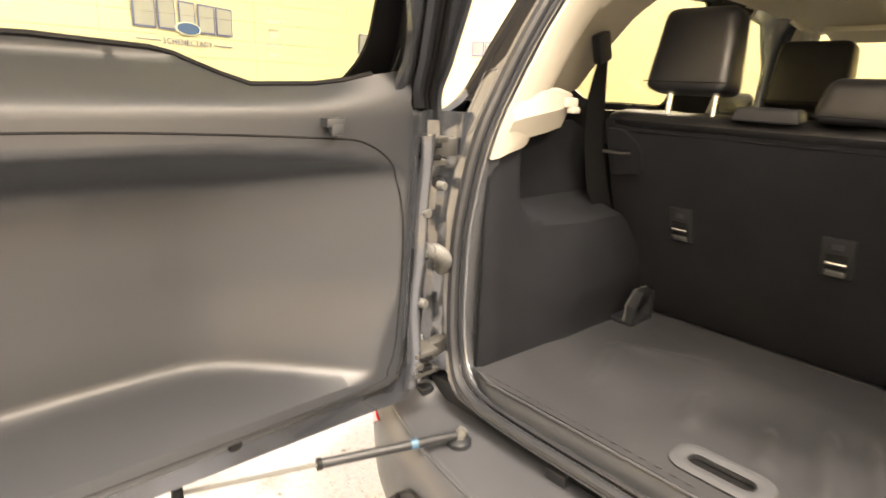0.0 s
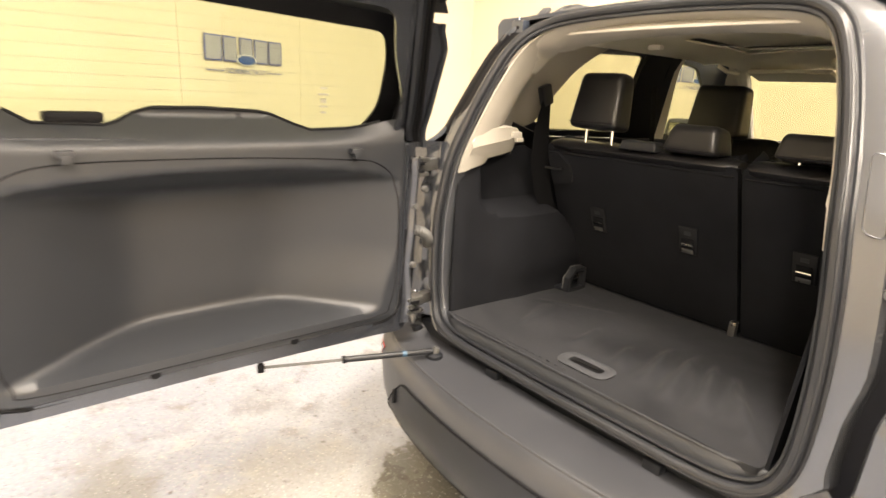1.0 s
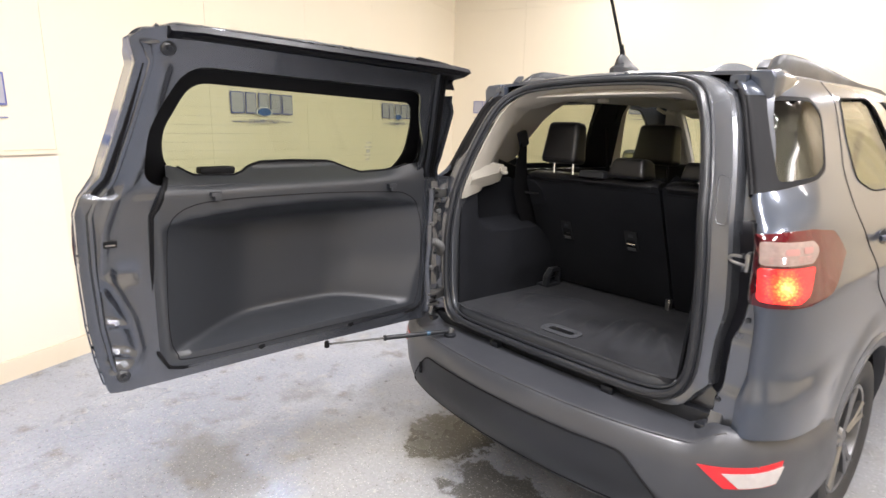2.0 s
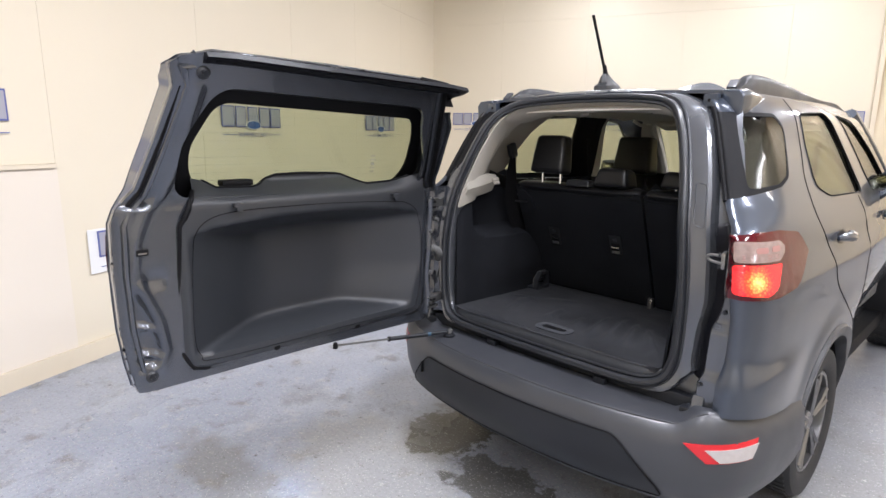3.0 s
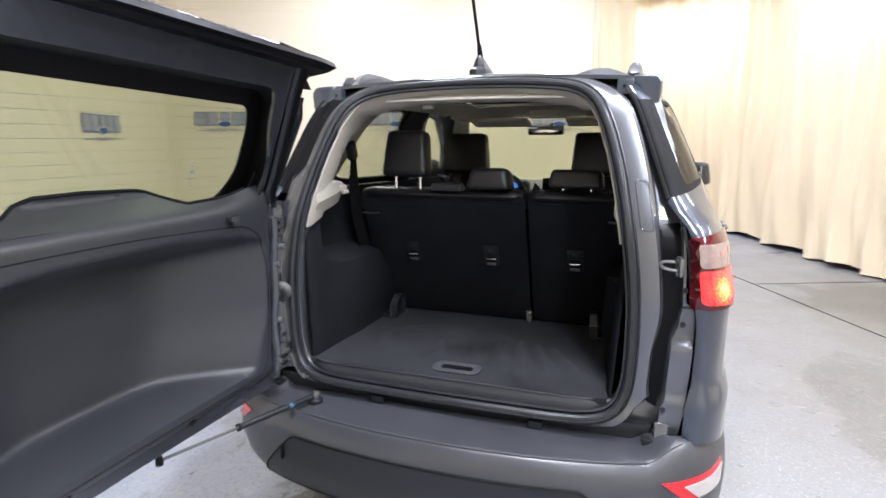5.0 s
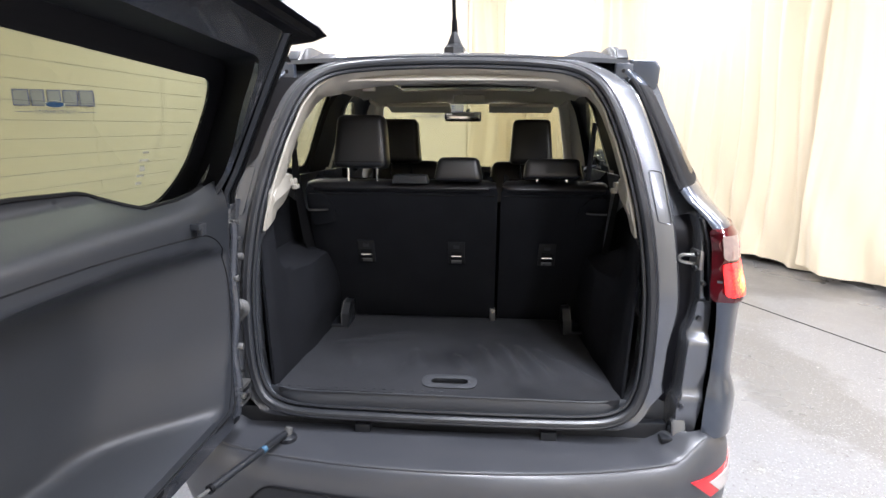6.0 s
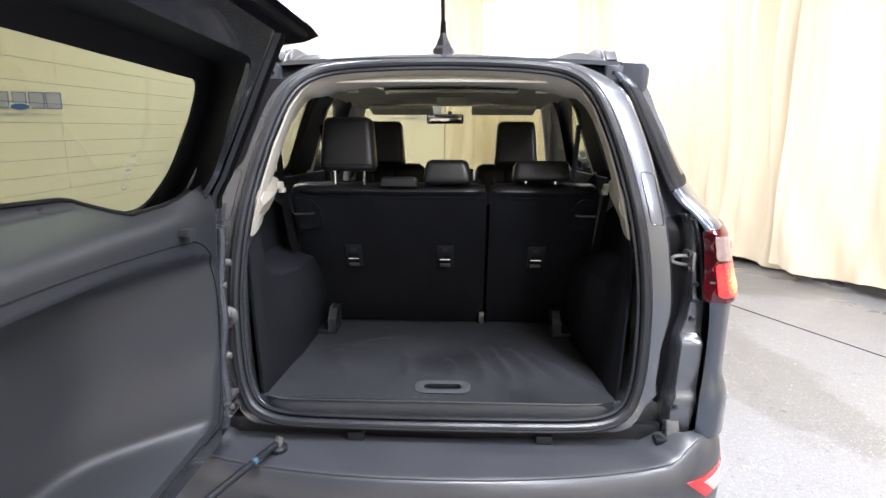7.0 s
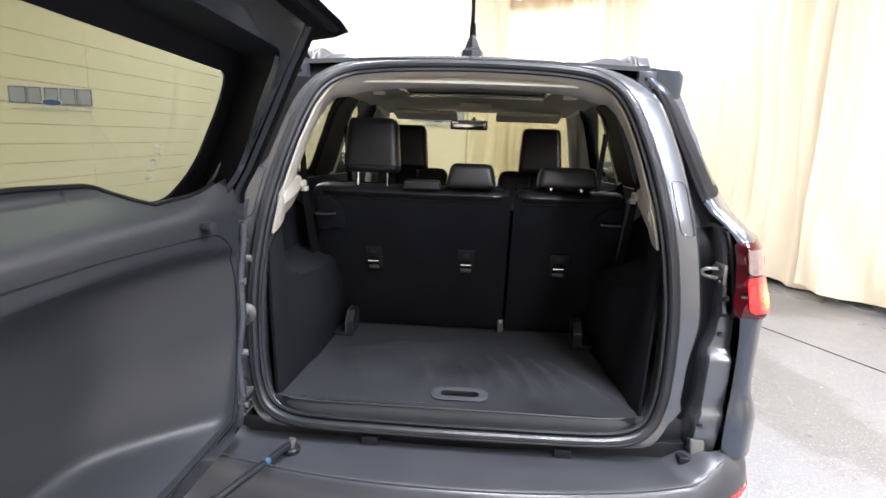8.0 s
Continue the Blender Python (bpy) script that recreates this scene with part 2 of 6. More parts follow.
# ---- building helpers ----


def finish(name, bm, material, sharp=35.0):
    bmesh.ops.recalc_face_normals(bm, faces=bm.faces) if sharp < 0 else None
    me = bpy.data.meshes.new(name)
    bm.to_mesh(me)
    bm.free()
    me.materials.append(material)
    me.polygons.foreach_set("use_smooth", [True] * len(me.polygons))
    me.set_sharp_from_angle(angle=radians(abs(sharp)))
    return new(name, me)


def thing(name, base, label, category, group="", kind=""):
    ob = new(name)
    ob.location = base
    ob.empty_display_size = 0.1
    return tagged(ob, label, category, group, kind)


def part(name, bm, material, parent, label="", sharp=35.0):
    ob = finish(name, bm, material, sharp)
    ob.parent = parent
    if parent.type == "EMPTY":
        ob.matrix_parent_inverse = Matrix.Translation(parent.location).inverted()
    return tagged(ob, label)


def inside(p, poly):
    x, y = p
    hit, n = False, len(poly)
    for i in range(n):
        (x1, y1), (x2, y2) = poly[i], poly[i - 1]
        if (y1 > y) != (y2 > y) and x < (x2 - x1) * (y - y1) / (y2 - y1) + x1:
            hit = not hit
    return hit


def dense(poly, step):
    out = []
    for i, a in enumerate(poly):
        b = poly[(i + 1) % len(poly)]
        n = max(1, round(math.dist(a, b) / step))
        out += [(a[0] + (b[0] - a[0]) * k / n, a[1] + (b[1] - a[1]) * k / n) for k in range(n)]
    return out


def open_line(points, step):
    """Points along an open line, no further apart than step."""
    out = []
    for a, b in zip(points, points[1:]):
        n = max(1, round(math.dist(a, b) / step))
        out += [(a[0] + (b[0] - a[0]) * k / n, a[1] + (b[1] - a[1]) * k / n) for k in range(n)]
    return out + [tuple(points[-1])]


def rounded(poly, r, n=5):
    """A polygon with its corners rounded by up to r."""
    out, m = [], len(poly)
    for i in range(m):
        p, a, b = Vector(poly[i]), Vector(poly[i - 1]), Vector(poly[(i + 1) % m])
        d = min(r, (a - p).length * 0.45, (b - p).length * 0.45)
        s, e = p + (a - p).normalized() * d, p + (b - p).normalized() * d
        for k in range(n + 1):
            t = k / n
            out.append(tuple(s * (1 - t) ** 2 + p * 2 * t * (1 - t) + e * t * t))
    return out


def sheet(outer, f, step, thick=0.0, holes=(), bm=None):
    """A polygon in (u, v), less its holes, filled with a fine net, laid into space by f and made thick against its normal."""
    from mathutils.geometry import delaunay_2d_cdt
    bm = bm or bmesh.new()
    pts, edges = [], []
    loops = [dense(outer, step)] + [dense(h, step) for h in holes]
    for loop in loops:
        k = len(pts)
        pts += loop
        edges += [(k + i, k + (i + 1) % len(loop)) for i in range(len(loop))]
    rim = np.array(pts)
    (u0, v0), (u1, v1) = rim.min(0), rim.max(0)
    for j in range(int((v1 - v0) / step) + 1):
        for i in range(int((u1 - u0) / step) + 1):
            p = (u0 + (i + 0.5 * (j % 2)) * step, v0 + j * step)
            if inside(p, outer) and not any(inside(p, h) for h in holes) and ((rim - p) ** 2).sum(1).min() > (0.5 * step) ** 2:
                pts.append(p)
    vs, _, fs, *_ = delaunay_2d_cdt([Vector(p) for p in pts], edges, [], 0, 1e-6)
    top = [bm.verts.new(f(v.x, v.y)) for v in vs]
    made = []
    for t in fs:
        c = sum((vs[i] for i in t), Vector((0, 0))) / len(t)
        if inside(c, outer) and not any(inside(c, h) for h in holes):
            try:
                made.append(bm.faces.new([top[i] for i in t]))
            except ValueError:
                pass
    loose = [v for v in top if not v.link_faces]
    for v in loose:
        bm.verts.remove(v)
    if thick:
        for face in made:
            face.normal_update()
        used = {v for face in made for v in face.verts}
        low = {}
        for v in used:
            v.normal_update()
            low[v] = bm.verts.new(v.co - v.normal * thick)
        border = [(e.verts[0], e.verts[1], e.link_faces[0]) for e in {e for face in made for e in face.edges} if len(e.link_faces) == 1]
        for face in made:
            bm.faces.new([low[v] for v in reversed(face.verts)])
        for a, b, face in border:
            order = list(face.verts)
            if order[(order.index(a) + 1) % len(order)] is not b:
                a, b = b, a
            bm.faces.new((b, a, low[a], low[b]))
    return bm


def rounded_loop(loop, n):
    """n points at even steps round a closed line, from its first point on."""
    P = [Vector(p) for p in loop] + [Vector(loop[0])]
    run = np.cumsum([0] + [(b - a).length for a, b in zip(P, P[1:])])
    at = np.linspace(0, run[-1], n, endpoint=False)
    return list(zip(np.interp(at, run, [p.x for p in P]).tolist(), np.interp(at, run, [p.y for p in P]).tolist()))


def smooth(t):
    t = max(0.0, min(1.0, t))
    return t * t * (3 - 2 * t)


def lerp_table(table, x):
    return float(np.interp(x, [a for a, _ in table], [b for _, b in table]))


def smooth_table(table, n=12):
    """The same table rounded off between its rows."""
    return [(p.x, p.y) for p in curve_points([(a, b, 0) for a, b in table], n)]


def curve_points(points, n=8, closed=False):
    """Catmull-Rom through points."""
    P = [Vector(p) for p in points]
    m, out = len(P), []
    for i in range(m if closed else m - 1):
        a, b = P[i], P[(i + 1) % m]
        z = P[i - 1] if closed or i else a
        c = P[(i + 2) % m] if closed or i + 2 < m else b
        for k in range(n):
            t = k / n
            out.append(0.5 * ((2 * a) + (b - z) * t + (2 * z - 5 * a + 4 * b - c) * t * t + (3 * a - z - 3 * b + c) * t ** 3))
    if not closed:
        out.append(P[-1])
    return out


def tube(points, radius, sides=8, bm=None, closed=False, squash=1.0, cap=True):
    """A round bar along points; radius is a number or one for each point."""
    bm = bm or bmesh.new()
    P = [Vector(p) for p in points]
    rings, up = [], None
    for i, p in enumerate(P):
        a, b = (P[i - 1], P[(i + 1) % len(P)]) if closed else (P[max(i - 1, 0)], P[min(i + 1, len(P) - 1)])
        d = (b - a).normalized()
        if up is None:
            up = Vector((0, 0, 1)) if abs(d.z) < 0.9 else Vector((0, 1, 0))
        side = d.cross(up).normalized()
        up = side.cross(d).normalized()
        r = radius[i] if isinstance(radius, (list, tuple)) else radius
        rings.append([bm.verts.new(p + side * (r * math.cos(q)) + up * (r * squash * math.sin(q))) for q in (2 * math.pi * k / sides for k in range(sides))])
    for i in range(len(rings) - (0 if closed else 1)):
        a, b = rings[i], rings[(i + 1) % len(rings)]
        for k in range(sides):
            bm.faces.new((a[k], a[(k + 1) % sides], b[(k + 1) % sides], b[k]))
    if cap and not closed:
        bm.faces.new(list(reversed(rings[0])))
        bm.faces.new(rings[-1])
    return bm


def box(size, m=None, bevel=0.0, bm=None, seg=2, taper=(1.0, 1.0)):
    """A box of that size about its centre, its top drawn in by taper, its edges rounded, set by m."""
    mine = bmesh.new()
    bmesh.ops.create_cube(mine, size=1.0)
    for v in mine.verts:
        if v.co.z > 0:
            v.co.x *= taper[0]
            v.co.y *= taper[1]
        v.co = Vector((v.co.x * size[0], v.co.y * size[1], v.co.z * size[2]))
    if bevel:
        bmesh.ops.bevel(mine, geom=mine.edges[:], offset=bevel, segments=seg, affect="EDGES", profile=0.6)
    if m is not None:
        mine.transform(m)
    if bm is None:
        return mine
    me = bpy.data.meshes.new("tmp")
    mine.to_mesh(me)
    mine.free()
    bm.from_mesh(me)
    bpy.data.meshes.remove(me)
    return bm


def loft(rings, bm=None, closed=True, caps=False):
    bm = bm or bmesh.new()
    R = [[bm.verts.new(p) for p in ring] for ring in rings]
    n = len(R[0])
    for a, b in zip(R, R[1:]):
        for k in range(n if closed else n - 1):
            bm.faces.new((a[k], a[(k + 1) % n], b[(k + 1) % n], b[k]))
    if caps:
        bm.faces.new(list(reversed(R[0])))
        bm.faces.new(R[-1])
    return bm


def mirrored(bm, side):
    """The same mesh on the car's other side when side is -1."""
    if side < 0:
        for v in bm.verts:
            v.co.x = -v.co.x
        bmesh.ops.reverse_faces(bm, faces=bm.faces)
    return bm


def disc(centre, axis, radius, depth, bm=None, sides=16, bevel=0.15):
    """A short round peg with a softened rim, from its foot at centre along axis."""
    c, d = Vector(centre), Vector(axis).normalized()
    e = depth * 0.35
    pts = [c, c + d * (depth - e), c + d * depth]
    return tube(pts, [radius, radius, radius * (1 - bevel)], sides, bm)

# ---- room ----


def wall_panels(owner, start, along, width, count, z0, z1, material, inward, thick=0.012):
    """Sheet panels side by side on a wall, each with a slight gap to the next."""
    for k in range(count):
        w = width - 0.0016
        c = start + along * (width * (k + 0.5)) + inward * (thick / 2)
        m = Matrix.Translation(c + Vector((0, 0, (z0 + z1) / 2))) @ Matrix.Rotation(math.atan2(along.y, along.x), 4, "Z")
        part("panel", box((w, thick, z1 - z0 - 0.0016), m, 0.0006, seg=1), material, owner)


def slab(name, centre, size, turn, material, label):
    ob = finish(name, box(size, Matrix.Translation(centre) @ Matrix.Rotation(turn, 4, "Z")), material)
    return tagged(ob, label, kind="structure")


floor = finish("floor", sheet([(-9, -8), (9, -8), (9, 13), (-9, 13)], lambda u, v: Vector((u, v, 0.0)), 0.5, 0.1), FLOOR)
tagged(floor, "worn grey painted concrete floor, speckled and wet in places", kind="structure")
ceiling = slab("ceiling", room(2.4, 2.5, CEIL + 0.06), (12, 17, 0.1), ROOM, CEILING, "plain white ceiling")
wall_left = slab("wall_left", room(LEFT_A - 0.1, 0.5, CEIL / 2), (0.18, 11.6, CEIL), ROOM, WALL, "cream panelled wall beside the car")
wall_front = slab("wall_front", room((LEFT_A + 2.79) / 2, FRONT_B + 0.1, CEIL / 2), (2.79 - LEFT_A, 0.18, CEIL), ROOM, WALL, "cream panelled wall in front of the car")
wall_back = slab("wall_back", room(2.4, BACK_B - 0.1, CEIL / 2), (10.6, 0.18, CEIL), ROOM, WALL, "plain cream wall behind")
wall_right = slab("wall_right", room(RIGHT_A + 0.1, 2.6, CEIL / 2), (0.18, 15.8, CEIL), ROOM, WALL, "plain cream wall behind the curtains")
wall_far = slab("wall_far", room(5.1, 10.4, CEIL / 2), (5.2, 0.18, CEIL), ROOM, WALL, "plain cream wall behind the far curtain")
wall_return = slab("wall_return", room(2.68, 8.5, CEIL / 2), (0.16, 3.9, CEIL), ROOM, WALL, "end of the cream panelled wall")
wall_panels(wall_left, room(LEFT_A - 0.01, 0.5), E2, 1.2, 5, 0.12, 3.06, WALL, E1)
wall_panels(wall_left, room(LEFT_A - 0.01, 0.5 - 1.2 * 4), E2, 1.2, 4, 1.285, 3.06, WALL, E1)
wall_panels(wall_left, room(LEFT_A - 0.01, 0.5 - 1.2 * 4), E2, 1.2, 4, 0.12, 1.26, WALL_LOW, E1, 0.022)
wall_panels(wall_left, room(LEFT_A - 0.01, 0.5 - 1.2 * 4), E2, 1.2, 9, 3.06, CEIL - 0.02, WALL, E1)
wall_panels(wall_front, room(LEFT_A - 0.13, FRONT_B + 0.01), E1, 1.205, 4, 0.12, 3.06, WALL, -E2)
wall_panels(wall_front, room(LEFT_A - 0.13, FRONT_B + 0.01), E1, 1.205, 4, 3.06, CEIL - 0.02, WALL, -E2)
wall_panels(wall_front, room(LEFT_A + 4.69, FRONT_B + 0.01), E1, 0.92, 1, 0.12, 3.06, WALL, -E2)


def strip(name, a, b, size, turn, material, label):
    return slab(name, Vector(a), size, turn, material, label)


slab("baseboard", room(LEFT_A + 0.012, 0.5, 0.06), (0.03, 11.3, 0.12), ROOM, BASE, "cream baseboard along the wall")
slab("baseboard", room((LEFT_A + 2.79) / 2, FRONT_B - 0.012, 0.06), (2.75 - LEFT_A, 0.03, 0.12), ROOM, BASE, "cream baseboard along the wall")
slab("trim", room(LEFT_A + 0.014, 0.49 - 2.4, 1.272), (0.034, 4.8, 0.024), ROOM, BASE, "cream dado rail on the wall")
slab("trim", room(2.81, FRONT_B - 0.002, 1.95), (0.05, 0.05, 3.9), ROOM, BASE, "cream corner strip at the wall's end")


for (x0, y0), (x1, y1) in (((2.95, 2.15), (0.9, 6.75)), ((1.66, 5.05), (4.4, 6.2)), ((2.95, 2.15), (4.6, -1.5))):
    d = Vector((x1 - x0, y1 - y0, 0))
    joint = box((d.length, 0.010, 0.003), Matrix.Translation(((x0 + x1) / 2, (y0 + y1) / 2, 0.0015)) @ Matrix.Rotation(math.atan2(d.y, d.x), 4, "Z"))
    tagged(finish("floor_joint", joint, MATT_BLACK), "dark sawn joint in the concrete floor", kind="structure")


def lettering(words, wide, m):
    """Raised letters of the built-in font, centred, wide metres across."""
    cu = bpy.data.curves.new("letters", "FONT")
    cu.body, cu.align_x, cu.align_y, cu.extrude, cu.resolution_u, cu.space_character = words, "CENTER", "CENTER", 0.02, 2, 1.12
    ob = bpy.data.objects.new("letters", cu)
    me = ob.to_mesh()
    bm = bmesh.new()
    bm.from_mesh(me)
    ob.to_mesh_clear()
    bpy.data.objects.remove(ob)
    bpy.data.curves.remove(cu)
    span = max(v.co.x for v in bm.verts) - min(v.co.x for v in bm.verts)
    k = wide / span
    bm.transform(m @ Matrix.Diagonal((k, k, 0.05, 1)))
    return bm


def wall_sign(origin, along, inward, width, board=None):
    """A printed sign: five letter-high blocks with dark outlines, a badge, and a line of small bars."""
    sign = thing("wall_sign", origin, "printed blue and silver dealer sign on the cream wall" if not board else "white board with blue and silver print on the wall", "sign", "wall signs")
    turn = Matrix.Translation(origin) @ Matrix((along, inward, Vector((0, 0, 1)))).transposed().to_4x4()

    def put(name, size, x, z, y, material, bevel=0.004):
        part(name, box((size[0], 0.003, size[1]), turn @ Matrix.Translation((x, y, z)), 0.0012, seg=1), material, sign)

    h = width * 0.225
    if board:
        put("board", board, 0, 0, -0.001, WHITE_BOARD)
    w = width * 0.185
    for k in range(5):
        x = (k - 2) * width * 0.2
        w = width * (0.20, 0.165, 0.165, 0.185, 0.19)[k]
        put("letter_outline", (w, h), x, h * 0.25, 0.003, NAVY)
        put("letter_block", (w * 0.86, h * 0.88), x, h * 0.25, 0.0055, SILVER_PRINT)
    ring = [turn @ Vector((math.cos(q) * width * 0.13, 0.009, -h * 0.14 + math.sin(q) * width * 0.05)) for q in (2 * math.pi * i / 28 for i in range(28))]
    for name, grow, y, material in (("badge_rim", 1.0, 0.0, WHITE_BOARD), ("badge", 0.86, 0.003, BLUE_BADGE)):
        mid = turn @ Vector((0, 0.009, -h * 0.14))
        face = [mid + (p - mid) * grow + inward * y for p in ring]
        back = [p - inward * 0.006 for p in face]
        part(name, loft([back, face], caps=True), material, sign)
    for x in (-1, 1):
        put("line", (width * 0.22, 0.006), x * width * 0.38, -h * 0.62, 0.003, NAVY)
    place = turn @ Matrix.Translation((0, 0.0035, -h * 0.62)) @ Matrix(((-1, 0, 0, 0), (0, 0, 1, 0), (0, 1, 0, 0), (0, 0, 0, 1)))
    if along.cross(inward).z < 0:
        place = place @ Matrix.Scale(-1, 4, (1, 0, 0))
    part("town_name", lettering("SCHENECTADY", width * 0.50, place), NAVY, sign, "", -30)
    return sign


for b in (-0.12, 2.28, 4.68):
    wall_sign(room(LEFT_A + 0.012, b, 1.57), E2, E1, 0.77)
for a in (-2.12, 0.10, 2.34):
    wall_sign(room(a, FRONT_B - 0.012, 1.68), E1, -E2, 0.77)
wall_sign(room(LEFT_A + 0.014, 1.09, 0.71), E2, E1, 0.77, board=(0.9, 0.29))


def curtain(name, path, hem, label, seed):
    """A hanging cloth with uneven pleats and a slack hem along a path in plan."""
    rnd = random.Random(seed)
    line = curve_points([(*p, 0) for p in path], 60)
    length = [0.0]
    for a, b in zip(line, line[1:]):
        length.append(length[-1] + (b - a).length)
    phase = [rnd.uniform(0, 6.28) for _ in range(4)]
    rows = []
    levels = [hem + (CEIL + 0.005 - hem) * (k / 22) ** 1.15 for k in range(23)]
    for z in levels:
        row = []
        low = 1 - smooth((z - hem) / 1.4)
        for i, p in enumerate(line):
            d = (line[min(i + 1, len(line) - 1)] - line[max(i - 1, 0)]).normalized()
            n = Vector((-d.y, d.x, 0))
            s = length[i]
            warp = s + 0.16 * math.sin(s * 1.7 + phase[0]) + 0.05 * math.sin(z * 2 + s * 3)
            loose = 0.5 + 0.5 * math.sin(s * 2.1 + phase[2])
            w = 0.055 * math.sin(warp * 10.5 + phase[1]) * (0.35 + 0.65 * loose) + 0.030 * math.sin(warp * 23 + phase[2] + 0.3 * z) * (1.1 - loose) + 0.008 * math.sin(warp * 47 + 0.9 * z)
            w += low * (0.05 * math.sin(s * 5.3 + phase[3]) + 0.03 * math.sin(s * 13 + z * 5))
            sag = low * 0.03 * math.sin(s * 6.1 + phase[0]) if z < hem + 0.4 else 0.0
            row.append(p + n * w + Vector((0, 0, z + sag)))
        rows.append(row)
    ob = finish(name, loft(rows, closed=False), CURTAIN, 60)
    return tagged(ob, label, "curtain", "curtains")


curtain("curtain", [tuple(room(a, FRONT_B + b)[:2]) for a, b in ((2.80, 0.02), (3.02, 0.0), (3.26, 0.02), (3.38, 0.12))], 0.05, "pale cream curtain hanging beside the panelled wall", 5)
curtain("curtain", [(-1.2, 9.2), (0.3, 9.75), (1.1, 9.5), (1.7, 8.7), (2.2, 7.5), (2.6, 6.3), (2.95, 5.5), (3.22, 4.98), (3.50, 4.50)], 0.05, "long cream fabric curtain in soft pleats, near the floor", 3)
curtain("curtain", [(3.16, 4.62), (3.30, 4.42), (3.62, 3.85), (4.3, 2.6), (5.2, 0.7), (5.9, -1.0)], 0.09, "long cream fabric curtain with a crumpled hem", 8)


def ceiling_light(a, b):
    lamp = thing("ceiling_light", room(a, b, CEIL), "assumed white fluorescent batten under the ceiling, out of view, lit", "ceiling light", "ceiling lights")
    turn = Matrix.Translation(room(a, b, CEIL - 0.06)) @ Matrix.Rotation(ROOM, 4, "Z")
    part("housing", box((0.32, 1.3, 0.1), turn, 0.01), WHITE_BOARD, lamp)
    part("diffuser", box((0.29, 1.26, 0.03), turn @ Matrix.Translation((0, 0, -0.06)), 0.008), DIFFUSER, lamp)
    return lamp


for a, b, watts in TUBES:
    ceiling_light(a, b)

# ---- car: outer shape ----
SIDE = smooth_table([(0.700, 0.47), (0.712, 0.39), (0.720, 0.356), (0.733, 0.345), (0.755, 0.352), (0.788, 0.392), (0.810, 0.47), (0.824, 0.60), (0.833, 0.80),
                     (0.838, 1.1), (0.84, 1.6), (0.828, 2.1), (0.812, 2.6), (0.795, 3.1), (0.765, 3.6), (0.65, 4.0), (0.3, 4.15), (0.0, 4.18)])
SIDE_S = np.cumsum([0] + [math.dist(a, b) for a, b in zip(SIDE, SIDE[1:])])
SIDE_X, SIDE_Y = np.array(SIDE).T
FX = [(0.2, 0.95), (0.35, 0.975), (0.5, 0.992), (0.7, 1.0), (0.9, 1.006), (1.0, 1.0), (1.1, 0.985), (1.18, 0.968), (1.317, 0.895), (1.45, 0.825), (1.553, 0.765), (1.61, 0.70), (1.64, 0.655), (1.68, 0.58)]
FX = smooth_table(FX)
DY = [(1.0, 0.0), (1.18, 0.02), (1.3, 0.06), (1.45, 0.12), (1.55, 0.17), (1.62, 0.24), (1.66, 0.29)]
DY = smooth_table(DY)
DY_SIDE = smooth_table([(1.0, 0.0), (1.16, 0.006), (1.20, 0.028), (1.277, 0.110), (1.40, 0.165), (1.54, 0.225), (1.62, 0.265), (1.68, 0.29)])
AXLE = 1.19


def s_of_y(y):
    return float(np.interp(y, SIDE_Y[52:], SIDE_S[52:]))


def side(s, z, out=0.0):
    """A point of the car's right flank: s along its plan line, z up, out proud of it."""
    x, y = float(np.interp(s, SIDE_S, SIDE_X)), float(np.interp(s, SIDE_S, SIDE_Y))
    x2, y2 = float(np.interp(s + 0.02, SIDE_S, SIDE_X)), float(np.interp(s + 0.02, SIDE_S, SIDE_Y))
    w = 1 - smooth((y - 0.42) / 0.75)
    n = Vector((y2 - y, -(x2 - x), 0)).normalized() if (x2, y2) != (x, y) else Vector((0, 1, 0))
    x -= 0.030 * smooth((z - 1.19) / 0.08) * (1 - smooth((y - 0.35) / 0.2))
    # shoulder crease and a hollow above the sill
    tuck = smooth((0.86 - z) / 0.62) * 0.15 * smooth((y - 1.50) / 0.25)
    x -= tuck + 0.022 * smooth((y - 1.5) / 1.2)
    crease = 0.010 * math.exp(-((z - 1.02) / 0.05) ** 2) - 0.012 * math.exp(-((z - 0.55) / 0.12) ** 2) * smooth((y - 1.3) / 0.2)
    flare = 0.012 * math.exp(-((math.hypot(y - AXLE, z - 0.32) - 0.45) / 0.05) ** 2) + 0.022 * smooth((0.80 - z) / 0.09) * (1 - smooth((y - 0.55) / 0.35))
    return Vector((x * lerp_table(FX, z), y + lerp_table(DY_SIDE, z) * w, z)) + n * (out + crease + flare)


